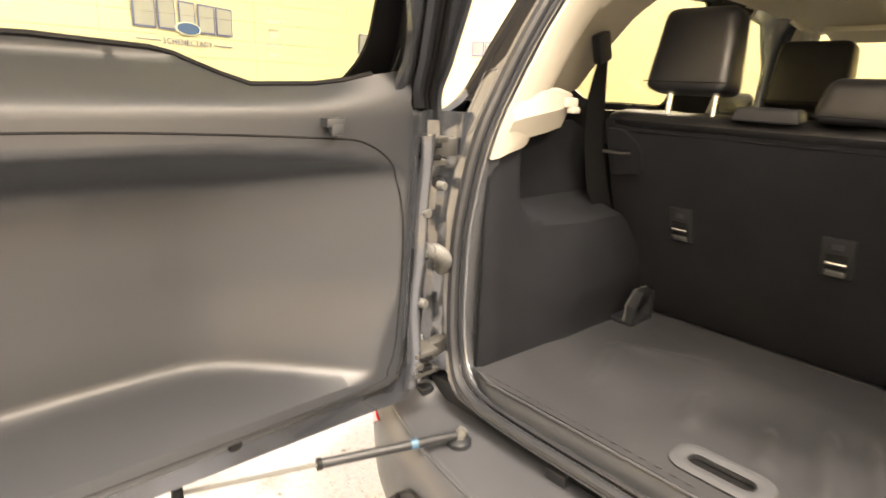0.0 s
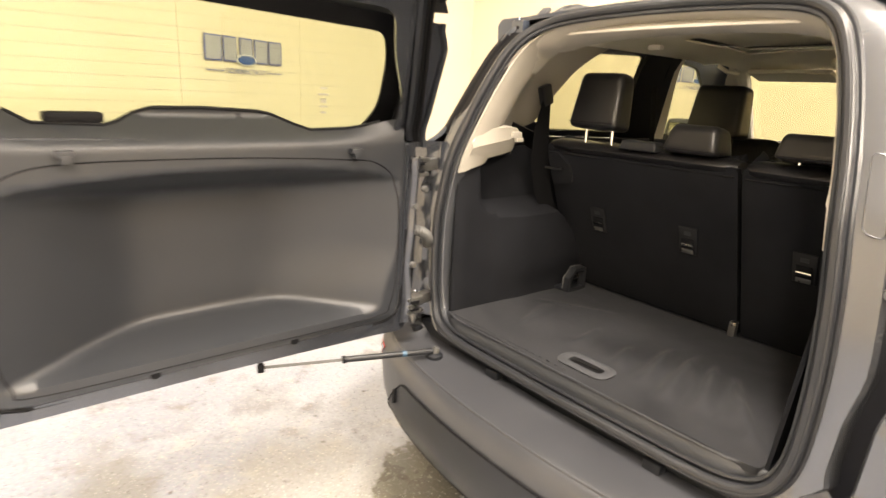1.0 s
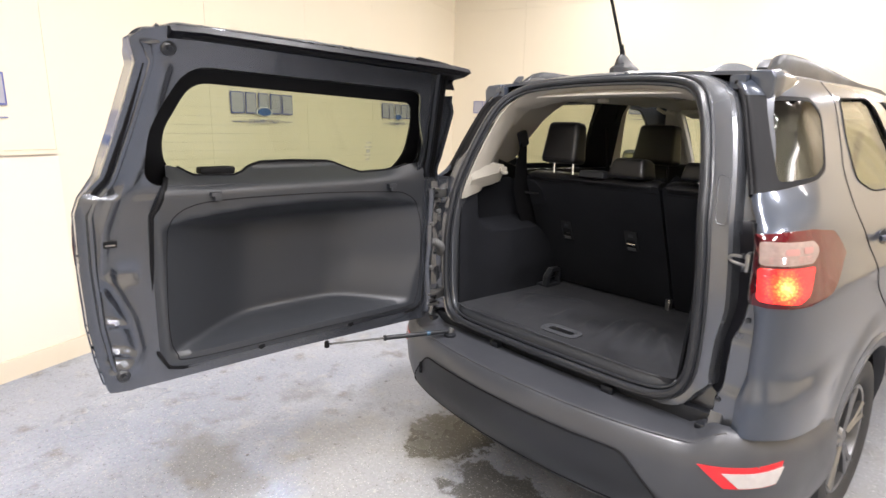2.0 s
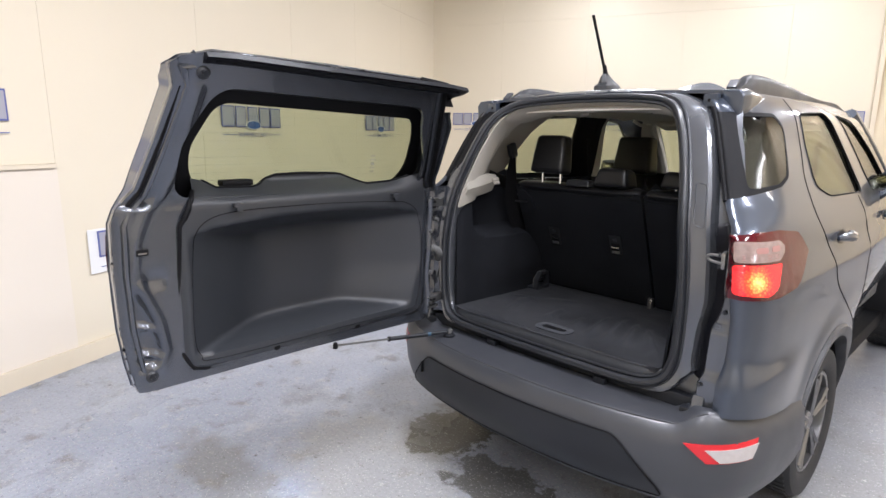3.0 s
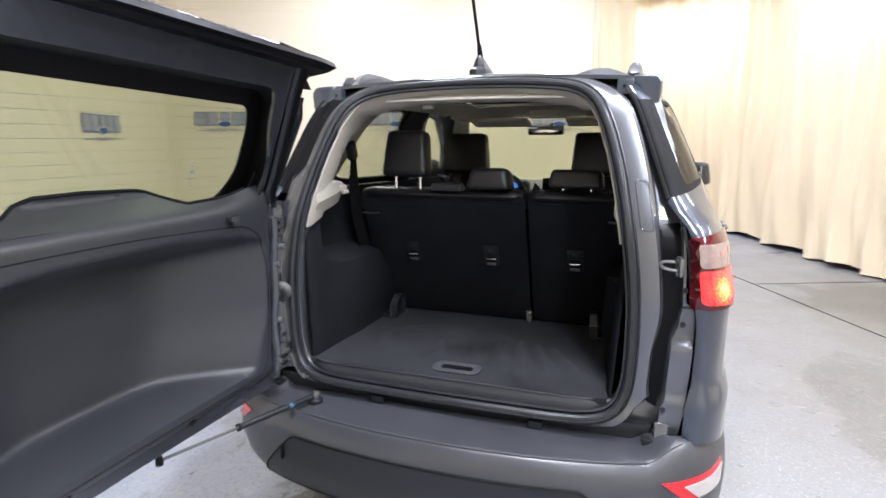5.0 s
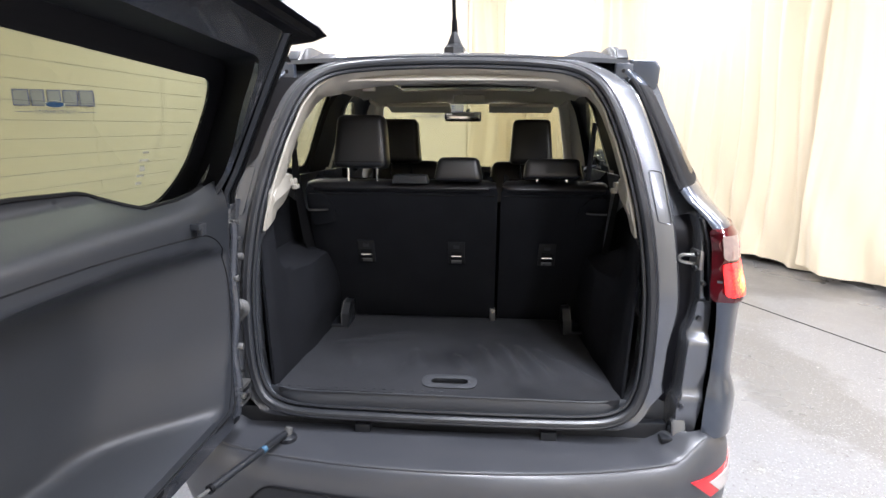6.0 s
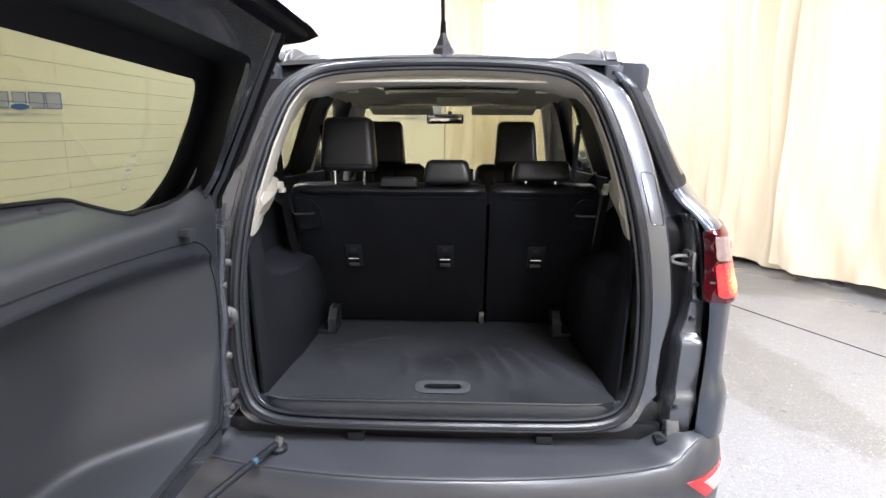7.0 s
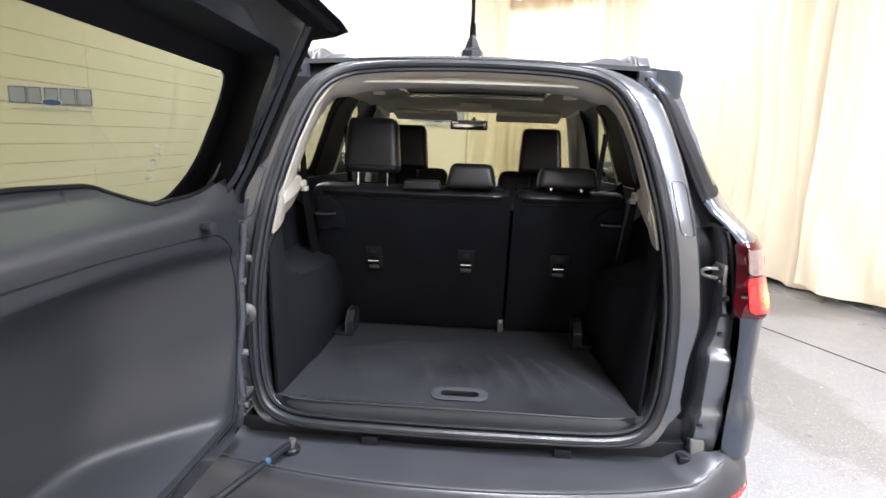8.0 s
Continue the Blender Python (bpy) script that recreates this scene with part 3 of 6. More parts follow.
def lit_lamp(bulb):
    """Ribbed red lens, lit from a bulb behind it: orange by the bulb, deep red at the rim."""
    m = mat("lit_lamp", (0.45, 0.01, 0.01), 0.15, coat=0.6, big=40, vary=0.1)
    nt = m.node_tree
    b = nt.nodes["Principled BSDF"]
    co = next(n for n in nt.nodes if n.type == "TEX_COORD")
    mirror, far, facets, push, ramp = (nt.nodes.new("ShaderNode" + k) for k in ("VectorMath", "VectorMath", "TexVoronoi", "Math", "ValToRGB"))
    mirror.operation, far.operation, push.operation = "ABSOLUTE", "DISTANCE", "MULTIPLY_ADD"
    far.inputs[1].default_value = tuple(abs(c) for c in bulb)
    facets.inputs["Scale"].default_value = 130
    push.inputs[1].default_value = 0.30
    wide = nt.nodes.new("ShaderNodeMath")
    wide.operation = "MULTIPLY"
    wide.inputs[1].default_value = 12.0
    nt.links.new(co.outputs["Object"], mirror.inputs[0])
    nt.links.new(mirror.outputs[0], far.inputs[0])
    nt.links.new(co.outputs["Object"], facets.inputs["Vector"])
    nt.links.new(far.outputs["Value"], wide.inputs[0])
    nt.links.new(facets.outputs["Distance"], push.inputs[0])
    nt.links.new(wide.outputs[0], push.inputs[2])
    nt.links.new(push.outputs[0], ramp.inputs[0])
    stops = ramp.color_ramp.elements
    stops[0].position, stops[0].color = 0.22, (1.0, 0.52, 0.13, 1)
    stops[1].position, stops[1].color = 1.0, (0.42, 0.004, 0.006, 1)
    for at, c in ((0.40, (1.0, 0.27, 0.04, 1)), (0.58, (1.0, 0.06, 0.012, 1)), (0.82, (0.75, 0.010, 0.009, 1))):
        stops.new(at).color = c
    nt.links.new(ramp.outputs[0], b.inputs["Emission Color"])
    b.inputs["Emission Strength"].default_value = 2.6
    return m


def ys(points):
    return [(s_of_y(y), z) for y, z in points]


car = thing("car", (0, 1.9, 0), "dark grey compact suv with its side-hinged tailgate wide open", "car")

REAR_ARCH = [(AXLE + 0.385 * math.cos(q), 0.32 + 0.385 * math.sin(q)) for q in (math.pi * (1 - k / 14) for k in range(15))]
FRONT_ARCH = [(AXLE + 2.5 + 0.375 * math.cos(q), 0.32 + 0.375 * math.sin(q)) for q in (math.pi * (1 - k / 14) for k in range(15))]
QUARTER = rounded([(0.1186, 1.280), (0.1186, 1.560), (s_of_y(0.66), 1.560), (s_of_y(0.745), 1.515), (s_of_y(0.64), 1.345), (s_of_y(0.55), 1.318)], 0.03)[12:] + [(0.1186, 1.280), (0.1186, 1.560)]
REAR_WINDOW = rounded(ys([(1.00, 1.45), (1.11, 1.568), (1.52, 1.585), (1.62, 1.25), (1.11, 1.262), (0.95, 1.308)]), 0.05)
FRONT_WINDOW = rounded(ys([(1.71, 1.582), (1.98, 1.562), (2.24, 1.41), (2.42, 1.22), (1.86, 1.242)]), 0.04)
FLANK = ([(0.118, 0.617), (0.118, 1.60)] + [(s_of_y(y), 1.636) for y in (0.7, 1.2, 1.9)] + [(s_of_y(2.20), 1.60), (s_of_y(2.52), 1.25), (s_of_y(2.80), 1.08), (s_of_y(3.5), 0.98), (s_of_y(3.9), 0.86)]
         + [(SIDE_S[-1], 0.80), (SIDE_S[-1], 0.28), (s_of_y(3.92), 0.28)] + [(s_of_y(y), z) for y, z in reversed(FRONT_ARCH)] + [(s_of_y(3.0), 0.28), (s_of_y(1.6), 0.28)]
         + [(s_of_y(y), z) for y, z in reversed(REAR_ARCH[2:])] + [(s_of_y(0.80), 0.548), (s_of_y(0.69), 0.578), (s_of_y(0.57), 0.594), (s_of_y(0.45), 0.606), (0.20, 0.617)])
flank_mesh = sheet(FLANK, lambda u, v: side(u, v), 0.022, 0.003, [QUARTER, REAR_WINDOW, FRONT_WINDOW])

CELL = mat("pale_red_cell", (0.30, 0.15, 0.14), 0.15, coat=0.6)
LAMP_LIT = lit_lamp(side(0.192, 1.052, 0.0095))
for sd in (1, -1):
    flank = part("body_side", mirrored(flank_mesh.copy(), sd), PAINT, car, "dark grey metallic flank", 75)
    inner_q = rounded([(0.205, 1.312), (0.205, 1.43), (0.215, 1.545), (s_of_y(0.65), 1.548), (s_of_y(0.730), 1.508), (s_of_y(0.63), 1.355), (s_of_y(0.54), 1.328)], 0.025)
    part("quarter_frit", mirrored(sheet(QUARTER, lambda u, v: side(u, v, -0.001), 0.014, 0.003, [inner_q]), sd), MATT_BLACK, flank, "", 80)
    part("quarter_window", mirrored(sheet(inner_q, lambda u, v: side(u, v, -0.002), 0.025, 0.003), sd), GLASS_DARK, flank, "", 80).visible_shadow = False
    part("quarter_edge", mirrored(tube([side(0.121, 1.275 + 0.01 * k, 0.001) for k in range(31)], 0.0075, 7), sd), MATT_BLACK, flank)
    part("rear_door_window", mirrored(sheet(REAR_WINDOW, lambda u, v: side(u, v, -0.010), 0.06, 0.004), sd), GLASS_SIDE, flank).visible_shadow = False
    part("front_door_window", mirrored(sheet(FRONT_WINDOW, lambda u, v: side(u, v, -0.010), 0.06, 0.004), sd), GLASS_SIDE, flank).visible_shadow = False
    for loop in (REAR_WINDOW, FRONT_WINDOW):
        part("window_seal", mirrored(tube([side(u, v, 0.0) for u, v in dense(loop, 0.03)], 0.0035, 5, closed=True), sd), MATT_BLACK, flank)
    pillar = ys([(1.49, 1.595), (1.74, 1.595), (1.89, 1.235), (1.59, 1.235)])
    part("door_pillar", mirrored(sheet(pillar, lambda u, v: side(u, v, -0.02), 0.06, 0.02), sd), MATT_BLACK, flank)
    # door gaps
    for gap in ([(1.12, 1.625), (1.0, 1.53), (0.90, 1.42), (0.835, 1.33), (0.855, 1.22), (0.975, 1.08), (1.10, 0.94), (1.32, 0.80), (1.53, 0.62), (1.56, 0.30)],
                [(1.52, 1.24), (1.60, 1.0), (1.62, 0.8), (1.66, 0.30)], [(2.50, 1.18), (2.55, 0.8), (2.5, 0.31)]):
        line = curve_points([(s_of_y(y), z, 0) for y, z in gap], 6)
        part("door_gap", mirrored(tube([side(p.x, p.y, -0.0005) for p in line], 0.0026, 5), sd), MATT_BLACK, flank)
    for y in (1.13, 2.08):
        grip = [side(s_of_y(y - 0.085 + 0.17 * k / 8), 1.115 + 0.004 * math.sin(k), 0.012 + 0.026 * math.sin(math.pi * k / 8) ** 0.6) for k in range(9)]
        handle = part("door_handle", mirrored(tube(grip, [0.008, 0.013, 0.015, 0.015, 0.015, 0.015, 0.015, 0.013, 0.008], 8, squash=1.1), sd), PAINT, flank, "body-coloured door handle")
        cup = [(s_of_y(y) + 0.06 * math.cos(q), 1.112 + 0.026 * math.sin(q)) for q in (2 * math.pi * i / 18 for i in range(18))]
        part("handle_cup", mirrored(sheet(cup, lambda u, v: side(u, v, 0.0015), 0.03, 0.002), sd), BLACK_PLASTIC, flank)
    # wing mirror
    m = Matrix.Translation((0.815, 2.30, 1.252)) @ Matrix.Rotation(radians(-34), 4, "Z")
    mirror = part("wing_mirror", mirrored(box((0.20, 0.10, 0.125), m, 0.03, seg=4, taper=(0.85, 0.8)), sd), BLACK_PLASTIC, car, "dark wing mirror")
    part("mirror_glass", mirrored(box((0.165, 0.006, 0.09), m @ Matrix.Translation((0.0, -0.048, -0.002)), 0.002), sd), CHROME, mirror)
    part("mirror_foot", mirrored(tube([(0.70, 2.34, 1.19), (0.725, 2.32, 1.205), (0.775, 2.31, 1.225)], [0.04, 0.034, 0.03], 8, squash=0.6), sd), BLACK_PLASTIC, mirror)
    # tail lamp, wrapping the corner
    lamp_outline = [(0.108, 1.184), (0.20, 1.196), (0.30, 1.197), (0.445, 1.183), (0.535, 1.112), (0.47, 1.055), (0.40, 1.012), (0.276, 0.996), (0.108, 0.998)]
    lamp = part("tail_lamp", mirrored(sheet(rounded(lamp_outline, 0.012, 3), lambda u, v: side(u, v, 0.007), 0.03, 0.02), sd), RED_DARK, car, "wrap-round red tail lamp with its lower bulb lit")
    upper = rounded([(0.132, 1.172), (0.132, 1.109), (0.30, 1.109), (0.325, 1.130), (0.328, 1.150), (0.30, 1.170)], 0.012, 3)
    lower = rounded([(0.130, 1.102), (0.130, 1.014), (0.23, 1.008), (0.27, 1.03), (0.312, 1.100)], 0.012, 3)
    part("clear_lens", mirrored(sheet(upper, lambda u, v: side(u, v, 0.0095), 0.02, 0.003), sd), CLEAR_LENS, lamp, "clear upper lens")
    for u0, u1, z0, z1 in ((0.19, 0.235, 1.136, 1.154), (0.252, 0.295, 1.138, 1.156)):
        part("bulb_cell", mirrored(sheet(rounded([(u0, z0), (u1, z0), (u1, z1), (u0, z1)], 0.008), lambda u, v: side(u, v, 0.0105), 0.015, 0.002), sd), CELL, lamp)
    for k in range(4):
        z = 1.117 + 0.0045 * k
        part("lens_rib", mirrored(tube([side(u, z, 0.0098) for u in (0.152, 0.19, 0.24, 0.29)], 0.0009, 4), sd), CELL, lamp)
    part("lit_lens", mirrored(sheet(lower, lambda u, v: side(u, v, 0.0095 + 0.0008 * math.sin(v * 700)), 0.005, 0.003), sd), LAMP_LIT, lamp, "glowing red lower lens with an orange bulb behind it")
    rows = []
    for k in range(64):
        z = 0.592 + 0.628 * k / 63
        d = lerp_table(DY, z)
        e = 0.026 * smooth((z - 0.868) / 0.03) * (1 - 0.5 * smooth((z - 0.985) / 0.008)) - 0.014 * (1 - smooth((z - 0.712) / 0.025))
        xl = lerp_table([(0.592, 0.640), (0.690, 0.641), (0.722, 0.654), (0.86, 0.660), (0.893, 0.664), (0.93, 0.677), (0.99, 0.684), (1.22, 0.672)], z)
        xr = lerp_table([(0.592, 0.700), (0.64, 0.707), (0.73, 0.720), (0.91, 0.730), (0.975, 0.730), (1.0, 0.702), (1.22, 0.690)], z)
        rows.append([Vector((x, y + d, z)) for x, y in ((xr, 0.46), (xr - 0.001, 0.380 + e), (xr - 0.005, 0.372 + e), (xl + 0.006, 0.372 + e), (xl + 0.001, 0.379 + e), (xl - 0.004, 0.47))])
    bed = part("lamp_mount", mirrored(loft(rows, closed=False), sd), PAINT_LIT, car, "grey painted panel that carries the tail lamp", 40)
    part("mount_backing", mirrored(sheet([(0.355, 0.99), (0.47, 0.99), (0.47, 1.21), (0.375, 1.21)], lambda y, z: Vector((0.7125 * lerp_table(FX, z), y + 0.012, z)), 0.05, 0.006), sd), BLACK_PLASTIC, bed)
    for z, dy in ((1.145, 0.013), (1.035, 0.013), (0.934, 0.026), (0.692, -0.014)):
        part("bolt", mirrored(disc((0.694 if z > 0.8 else 0.656, 0.374 + dy + lerp_table(DY, z), z), (0, -1, 0), 0.0075, 0.010, sides=10), sd), BLACK_PLASTIC, bed)
    # black sheet added behind the jamb, for the shade in the gap
    part("gap_shade", mirrored(loft([[Vector((x * lerp_table(FX, z), 0.44 + lerp_table(DY_SIDE, z), z)) for x in ((0.575, 0.63, 0.69, 0.77) if z < 1.16 else (0.645, 0.665, 0.69, 0.715))] for z in (0.50 + 0.035 * k for k in range(32))], closed=False), sd), FRIT, bed, "added black sheet behind the jamb that keeps the gap dark")
    # roof rail
    rows = []
    for k in range(33):
        y = 0.665 + 1.66 * k / 32
        hgt = 0.070 * smooth((y - 0.665) / 0.20) * (1 - 0.75 * smooth((y - 0.9) / 1.0)) * (1 - smooth((y - 2.05) / 0.27)) + 0.002
        z = 1.628 + 0.008 * smooth((y - 0.6) / 0.4) - 0.02 * smooth((y - 2.0) / 0.3)
        x = 0.516 + 0.006 * math.sin(math.pi * k / 32)
        rows.append([Vector(p) for p in ((x - 0.030, y, z + 0.01), (x - 0.020, y + 0.02, z + hgt * 0.75), (x - 0.010, y + 0.03, z + hgt), (x + 0.008, y + 0.03, z + hgt * 0.98), (x + 0.020, y + 0.02, z + hgt * 0.7), (x + 0.028, y, z - 0.012))])
    rail = part("roof_rail", mirrored(loft(rows, caps=True), sd), BLACK_PLASTIC, car, "dark grey roof rail")
    part("rail_tip", mirrored(box((0.034, 0.012, 0.045), Matrix.Translation((0.517, 0.745, 1.660)) @ Matrix.Rotation(radians(-50), 4, "X"), 0.004), sd), BUMPER_PLASTIC, rail)
    # fin at the roof's rear corner, beside the tailgate's spoiler
    fin = [[(0.520, 0.642, 1.560), (0.552, 0.627, 1.500), (0.578, 0.621, 1.505), (0.598, 0.619, 1.560), (0.602, 0.619, 1.612), (0.588, 0.623, 1.632), (0.52, 0.635, 1.636)],
           [(0.52, 0.695, 1.58), (0.560, 0.685, 1.530), (0.588, 0.675, 1.535), (0.606, 0.675, 1.578), (0.608, 0.677, 1.618), (0.592, 0.685, 1.638), (0.52, 0.695, 1.642)],
           [(0.53, 0.795, 1.60), (0.565, 0.785, 1.575), (0.588, 0.780, 1.578), (0.600, 0.780, 1.600), (0.600, 0.785, 1.620), (0.575, 0.795, 1.636), (0.53, 0.795, 1.638)],
           [(0.53, 0.895, 1.61), (0.56, 0.885, 1.60), (0.570, 0.885, 1.60), (0.578, 0.885, 1.608), (0.578, 0.885, 1.62), (0.56, 0.895, 1.630), (0.53, 0.895, 1.632)]]
    fin_mesh = loft([[Vector(p) for p in r] for r in fin], caps=True)
    bmesh.ops.bevel(fin_mesh, geom=fin_mesh.edges[:], offset=0.007, segments=3, affect="EDGES", profile=0.5)
    corner = part("roof_fin", mirrored(fin_mesh, sd), PAINT, car, "", 50)
    part("fin_bracket", mirrored(box((0.05, 0.03, 0.045), Matrix.Translation((0.498, 0.622, 1.600)), 0.006), sd), PAINT, corner)
    part("bracket_hole", mirrored(disc((0.495, 0.608, 1.600), (0, -1, 0), 0.006, 0.003, sides=10), sd), MATT_BLACK, corner)

# roof, windscreen and bonnet
ROOF_Z = [(0.60, 1.642), (0.68, 1.655), (0.80, 1.668), (1.2, 1.684), (1.9, 1.676), (2.2, 1.645), (2.32, 1.615)]


def roof_point(u, y, drop=0.0):
    edge = 0.556 - 0.03 * smooth((y - 1.9) / 0.4)
    z = lerp_table(ROOF_Z, y) - drop
    side_z = 1.632 - drop - 0.03 * smooth((y - 2.0) / 0.3)
    return Vector((u * edge, y + 0.02 * u * u, side_z + (z - side_z) * (1 - abs(u) ** 2.6)))


roof = part("roof", sheet([(-1, 0.628), (1, 0.628), (1, 2.32), (-1, 2.32)], lambda u, v: roof_point(u, v), 0.06, 0.012), PAINT, car)
base = [(0.0, 0.70), (0.03, 0.715), (0.036, 0.76), (0.03, 0.83), (0.0, 0.86), (-0.03, 0.83), (-0.036, 0.76), (-0.03, 0.715)]
rings = [[Vector((x * g, 0.78 + (y - 0.78) * g + sh, 1.655 + h)) for x, y in base] for g, h, sh in ((1.0, 0.0, 0), (0.96, 0.026, 0), (0.7, 0.038, 0.0), (0.42, 0.06, -0.02), (0.22, 0.075, -0.025))]
antenna = part("antenna", loft(rings, caps=True), BLACK_PLASTIC, car, "black whip antenna on its roof base")
whip = [Vector((0.0, 0.755, 1.72)), Vector((0.0, 0.735, 1.76)), Vector((0.0, 0.635, 1.945))]
part("whip", tube(curve_points(whip, 8), 0.006, 7), MATT_BLACK, antenna)
part("whip_foot", tube([(0, 0.757, 1.715), (0, 0.74, 1.765)], [0.011, 0.008], 8), MATT_BLACK, antenna)


def screen(u, v):
    y = 2.32 + 0.72 * v
    half = 0.545 + 0.16 * v
    return Vector((u * half, y - 0.06 * u * u * (0.4 + v), 1.605 - 0.53 * v + 0.03 * math.sin(math.pi * v)))


part("windscreen", sheet([(-1, 0), (1, 0), (1, 1), (-1, 1)], screen, 0.12, 0.005), GLASS_SIDE, car).visible_shadow = False
for sd in (1, -1):
    part("screen_pillar", tube([screen(sd * 1.02, v / 8) for v in range(9)], 0.035, 8), PAINT, car)
for sd in (1, -1):
    rows, lining = [], []
    for k in range(13):
        a = screen(1.0, k / 12)
        y = float(np.interp(-a.z, [-1.636, -1.60, -1.25, -1.08], [1.95, 2.20, 2.52, 2.80]))
        b = side(s_of_y(y), min(a.z, 1.635))
        rows.append([a, a.lerp(b, 0.5) + Vector((0.004, 0, 0.006)), b])
        lining.append([p - Vector((0.03, 0.02, 0.012)) for p in rows[-1]])
    part("screen_pillar_panel", mirrored(loft(rows, closed=False), sd), PAINT, car)
    part("screen_pillar_lining", mirrored(loft(lining, closed=False), sd), LINER, car)
part("bonnet", sheet([(-1, 0), (1, 0), (1, 1), (-1, 1)], lambda u, v: Vector((u * (0.72 - 0.12 * v * v), 2.95 + 0.9 * v - 0.12 * u * u * v, 1.06 - 0.2 * v ** 2 - 0.05 * u * u)), 0.12, 0.01), PAINT, car)
part("underbody", box((1.40, 3.3, 0.10), Matrix.Translation((0, 2.0, 0.27)), 0.03), MATT_BLACK, car)
for sd in (1, -1):
    for y in (AXLE, AXLE + 2.5):
        arch = [[Vector((sd * x, y + 0.37 * math.cos(q), 0.32 + 0.37 * math.sin(q))) for q in (math.pi * k / 16 for k in range(17))] for x in (0.80, 0.52)]
        part("wheel_arch_liner", loft(arch, closed=False), MATT_BLACK, car)

for sd in (1, -1):
    rows = []
    for k in range(25):
        q = math.pi * (1.03 - 1.06 * k / 24)
        rows.append([side(s_of_y(AXLE + r * math.cos(q)), max(0.25, 0.32 + r * math.sin(q)), o) for r, o in ((0.375, -0.03), (0.378, 0.012), (0.395, 0.016), (0.42, 0.013), (0.428, 0.0))])
    part("arch_cladding", mirrored(loft(rows, closed=False), sd), BUMPER_PLASTIC, car, "dark plastic wheel arch cladding")

# bumper
BUMP = [(0.0, 0.143), (0.15, 0.147), (0.3, 0.160), (0.45, 0.184), (0.57, 0.215), (0.66, 0.250), (0.732, 0.293), (0.790, 0.355), (0.828, 0.45), (0.848, 0.55), (0.858, 0.66), (0.861, 0.74), (0.861, 0.79)]
BUMP = smooth_table(BUMP, 6)
BUMP_S = np.cumsum([0] + [math.dist(a, b) for a, b in zip(BUMP, BUMP[1:])])
BUMP_X, BUMP_Y = np.array(BUMP).T
BULGE = [(0.26, -0.10), (0.29, -0.04), (0.33, -0.012), (0.38, 0.003), (0.44, 0.008), (0.50, 0.004), (0.532, 0.001), (0.545, -0.004), (0.560, -0.016), (0.568, -0.019), (0.574, -0.028)]


def bump(s, z, out=0.0):
    """A point of the rear bumper's face; s runs both ways from the middle."""
    a = abs(s)
    x, y = float(np.interp(a, BUMP_S, BUMP_X)), float(np.interp(a, BUMP_S, BUMP_Y))
    x2, y2 = float(np.interp(a + 0.03, BUMP_S, BUMP_X)), float(np.interp(a + 0.03, BUMP_S, BUMP_Y))
    x1, y1 = float(np.interp(a - 0.03, BUMP_S, BUMP_X)), float(np.interp(a - 0.03, BUMP_S, BUMP_Y))
    n = Vector((y2 - y1, -(x2 - x1), 0)).normalized() if a > 0.03 else Vector((0, -1, 0))
    p = Vector((x, y, z)) + n * (out + lerp_table(BULGE, z))
    p.x = max(p.x, 0.0) * (1 if s >= 0 else -1)
    return p


BEND = float(BUMP_S[-1])
rows = []
for k in range(81):
    s = -BEND + 2 * BEND * k / 80
    depth = 0.200 - 0.167 * smooth((abs(s) - 0.62) / 0.14)
    top = 0.572 + 0.050 * smooth((abs(s) - 0.64) / 0.10) - 0.052 * smooth((abs(s) - 0.78) / 0.36)
    lift = (top - 0.262) / 0.31
    ring = []
    for z in (0.262, 0.29, 0.33, 0.38, 0.44, 0.50, 0.54, 0.555, 0.566, 0.572):
        q = bump(s, z)
        q.z = 0.262 + (z - 0.262) * lift
        ring.append(q)
    edge = ring[-1]
    n = (bump(s, 0.5, 0.1) - bump(s, 0.5)).normalized()
    rise = top - 0.572
    for f, z in ((0.10, 0.5755), (0.45, 0.578), (0.8, 0.579), (0.975, 0.578), (1.0, 0.560)):
        ring.append(Vector((edge.x, edge.y, z + rise)) - n * (depth * f))
    rows.append(ring)
bumper = part("rear_bumper", loft(rows, closed=False), BUMPER_PLASTIC, car, "dark grey textured plastic rear bumper", 40)
low = rounded([(-0.50, 0.465), (-0.46, 0.502), (0.46, 0.502), (0.50, 0.465), (0.60, 0.36), (0.63, 0.315), (-0.63, 0.315), (-0.60, 0.36)], 0.03)
part("lower_panel", sheet(low, lambda u, v: bump(u, v, 0.005), 0.04, 0.01), BLACK_PLASTIC, bumper, "black lower bumper panel")
part("panel_gap", tube([bump(u, v, 0.004) for u, v in dense(low, 0.03)], 0.0035, 5, closed=True), MATT_BLACK, bumper)
for sd in (1, -1):
    ref = [(sd * u, z) for u, z in ((0.675, 0.530), (0.930, 0.548), (0.895, 0.484), (0.745, 0.473))]
    win = [(sd * u, z) for u, z in ((0.738, 0.517), (0.921, 0.532), (0.892, 0.487), (0.783, 0.479))]
    refl = part("bumper_reflector", sheet(ref if sd > 0 else ref[::-1], lambda u, v: bump(u, v, 0.006), 0.03, 0.006), REFLECT_RED, bumper, "red and clear bumper reflector")
    part("reversing_lens", sheet(win if sd > 0 else win[::-1], lambda u, v: bump(u, v, 0.0085), 0.03, 0.003), REVERSE_LENS, refl, "white lens")
part("tow_cover", box((0.006, 0.012, 0.05), Matrix.Translation(bump(-0.50, 0.44, 0.008)), 0.002), MATT_BLACK, bumper)
# bead added along the bumper's lip to draw its highlight line
edge_line = []
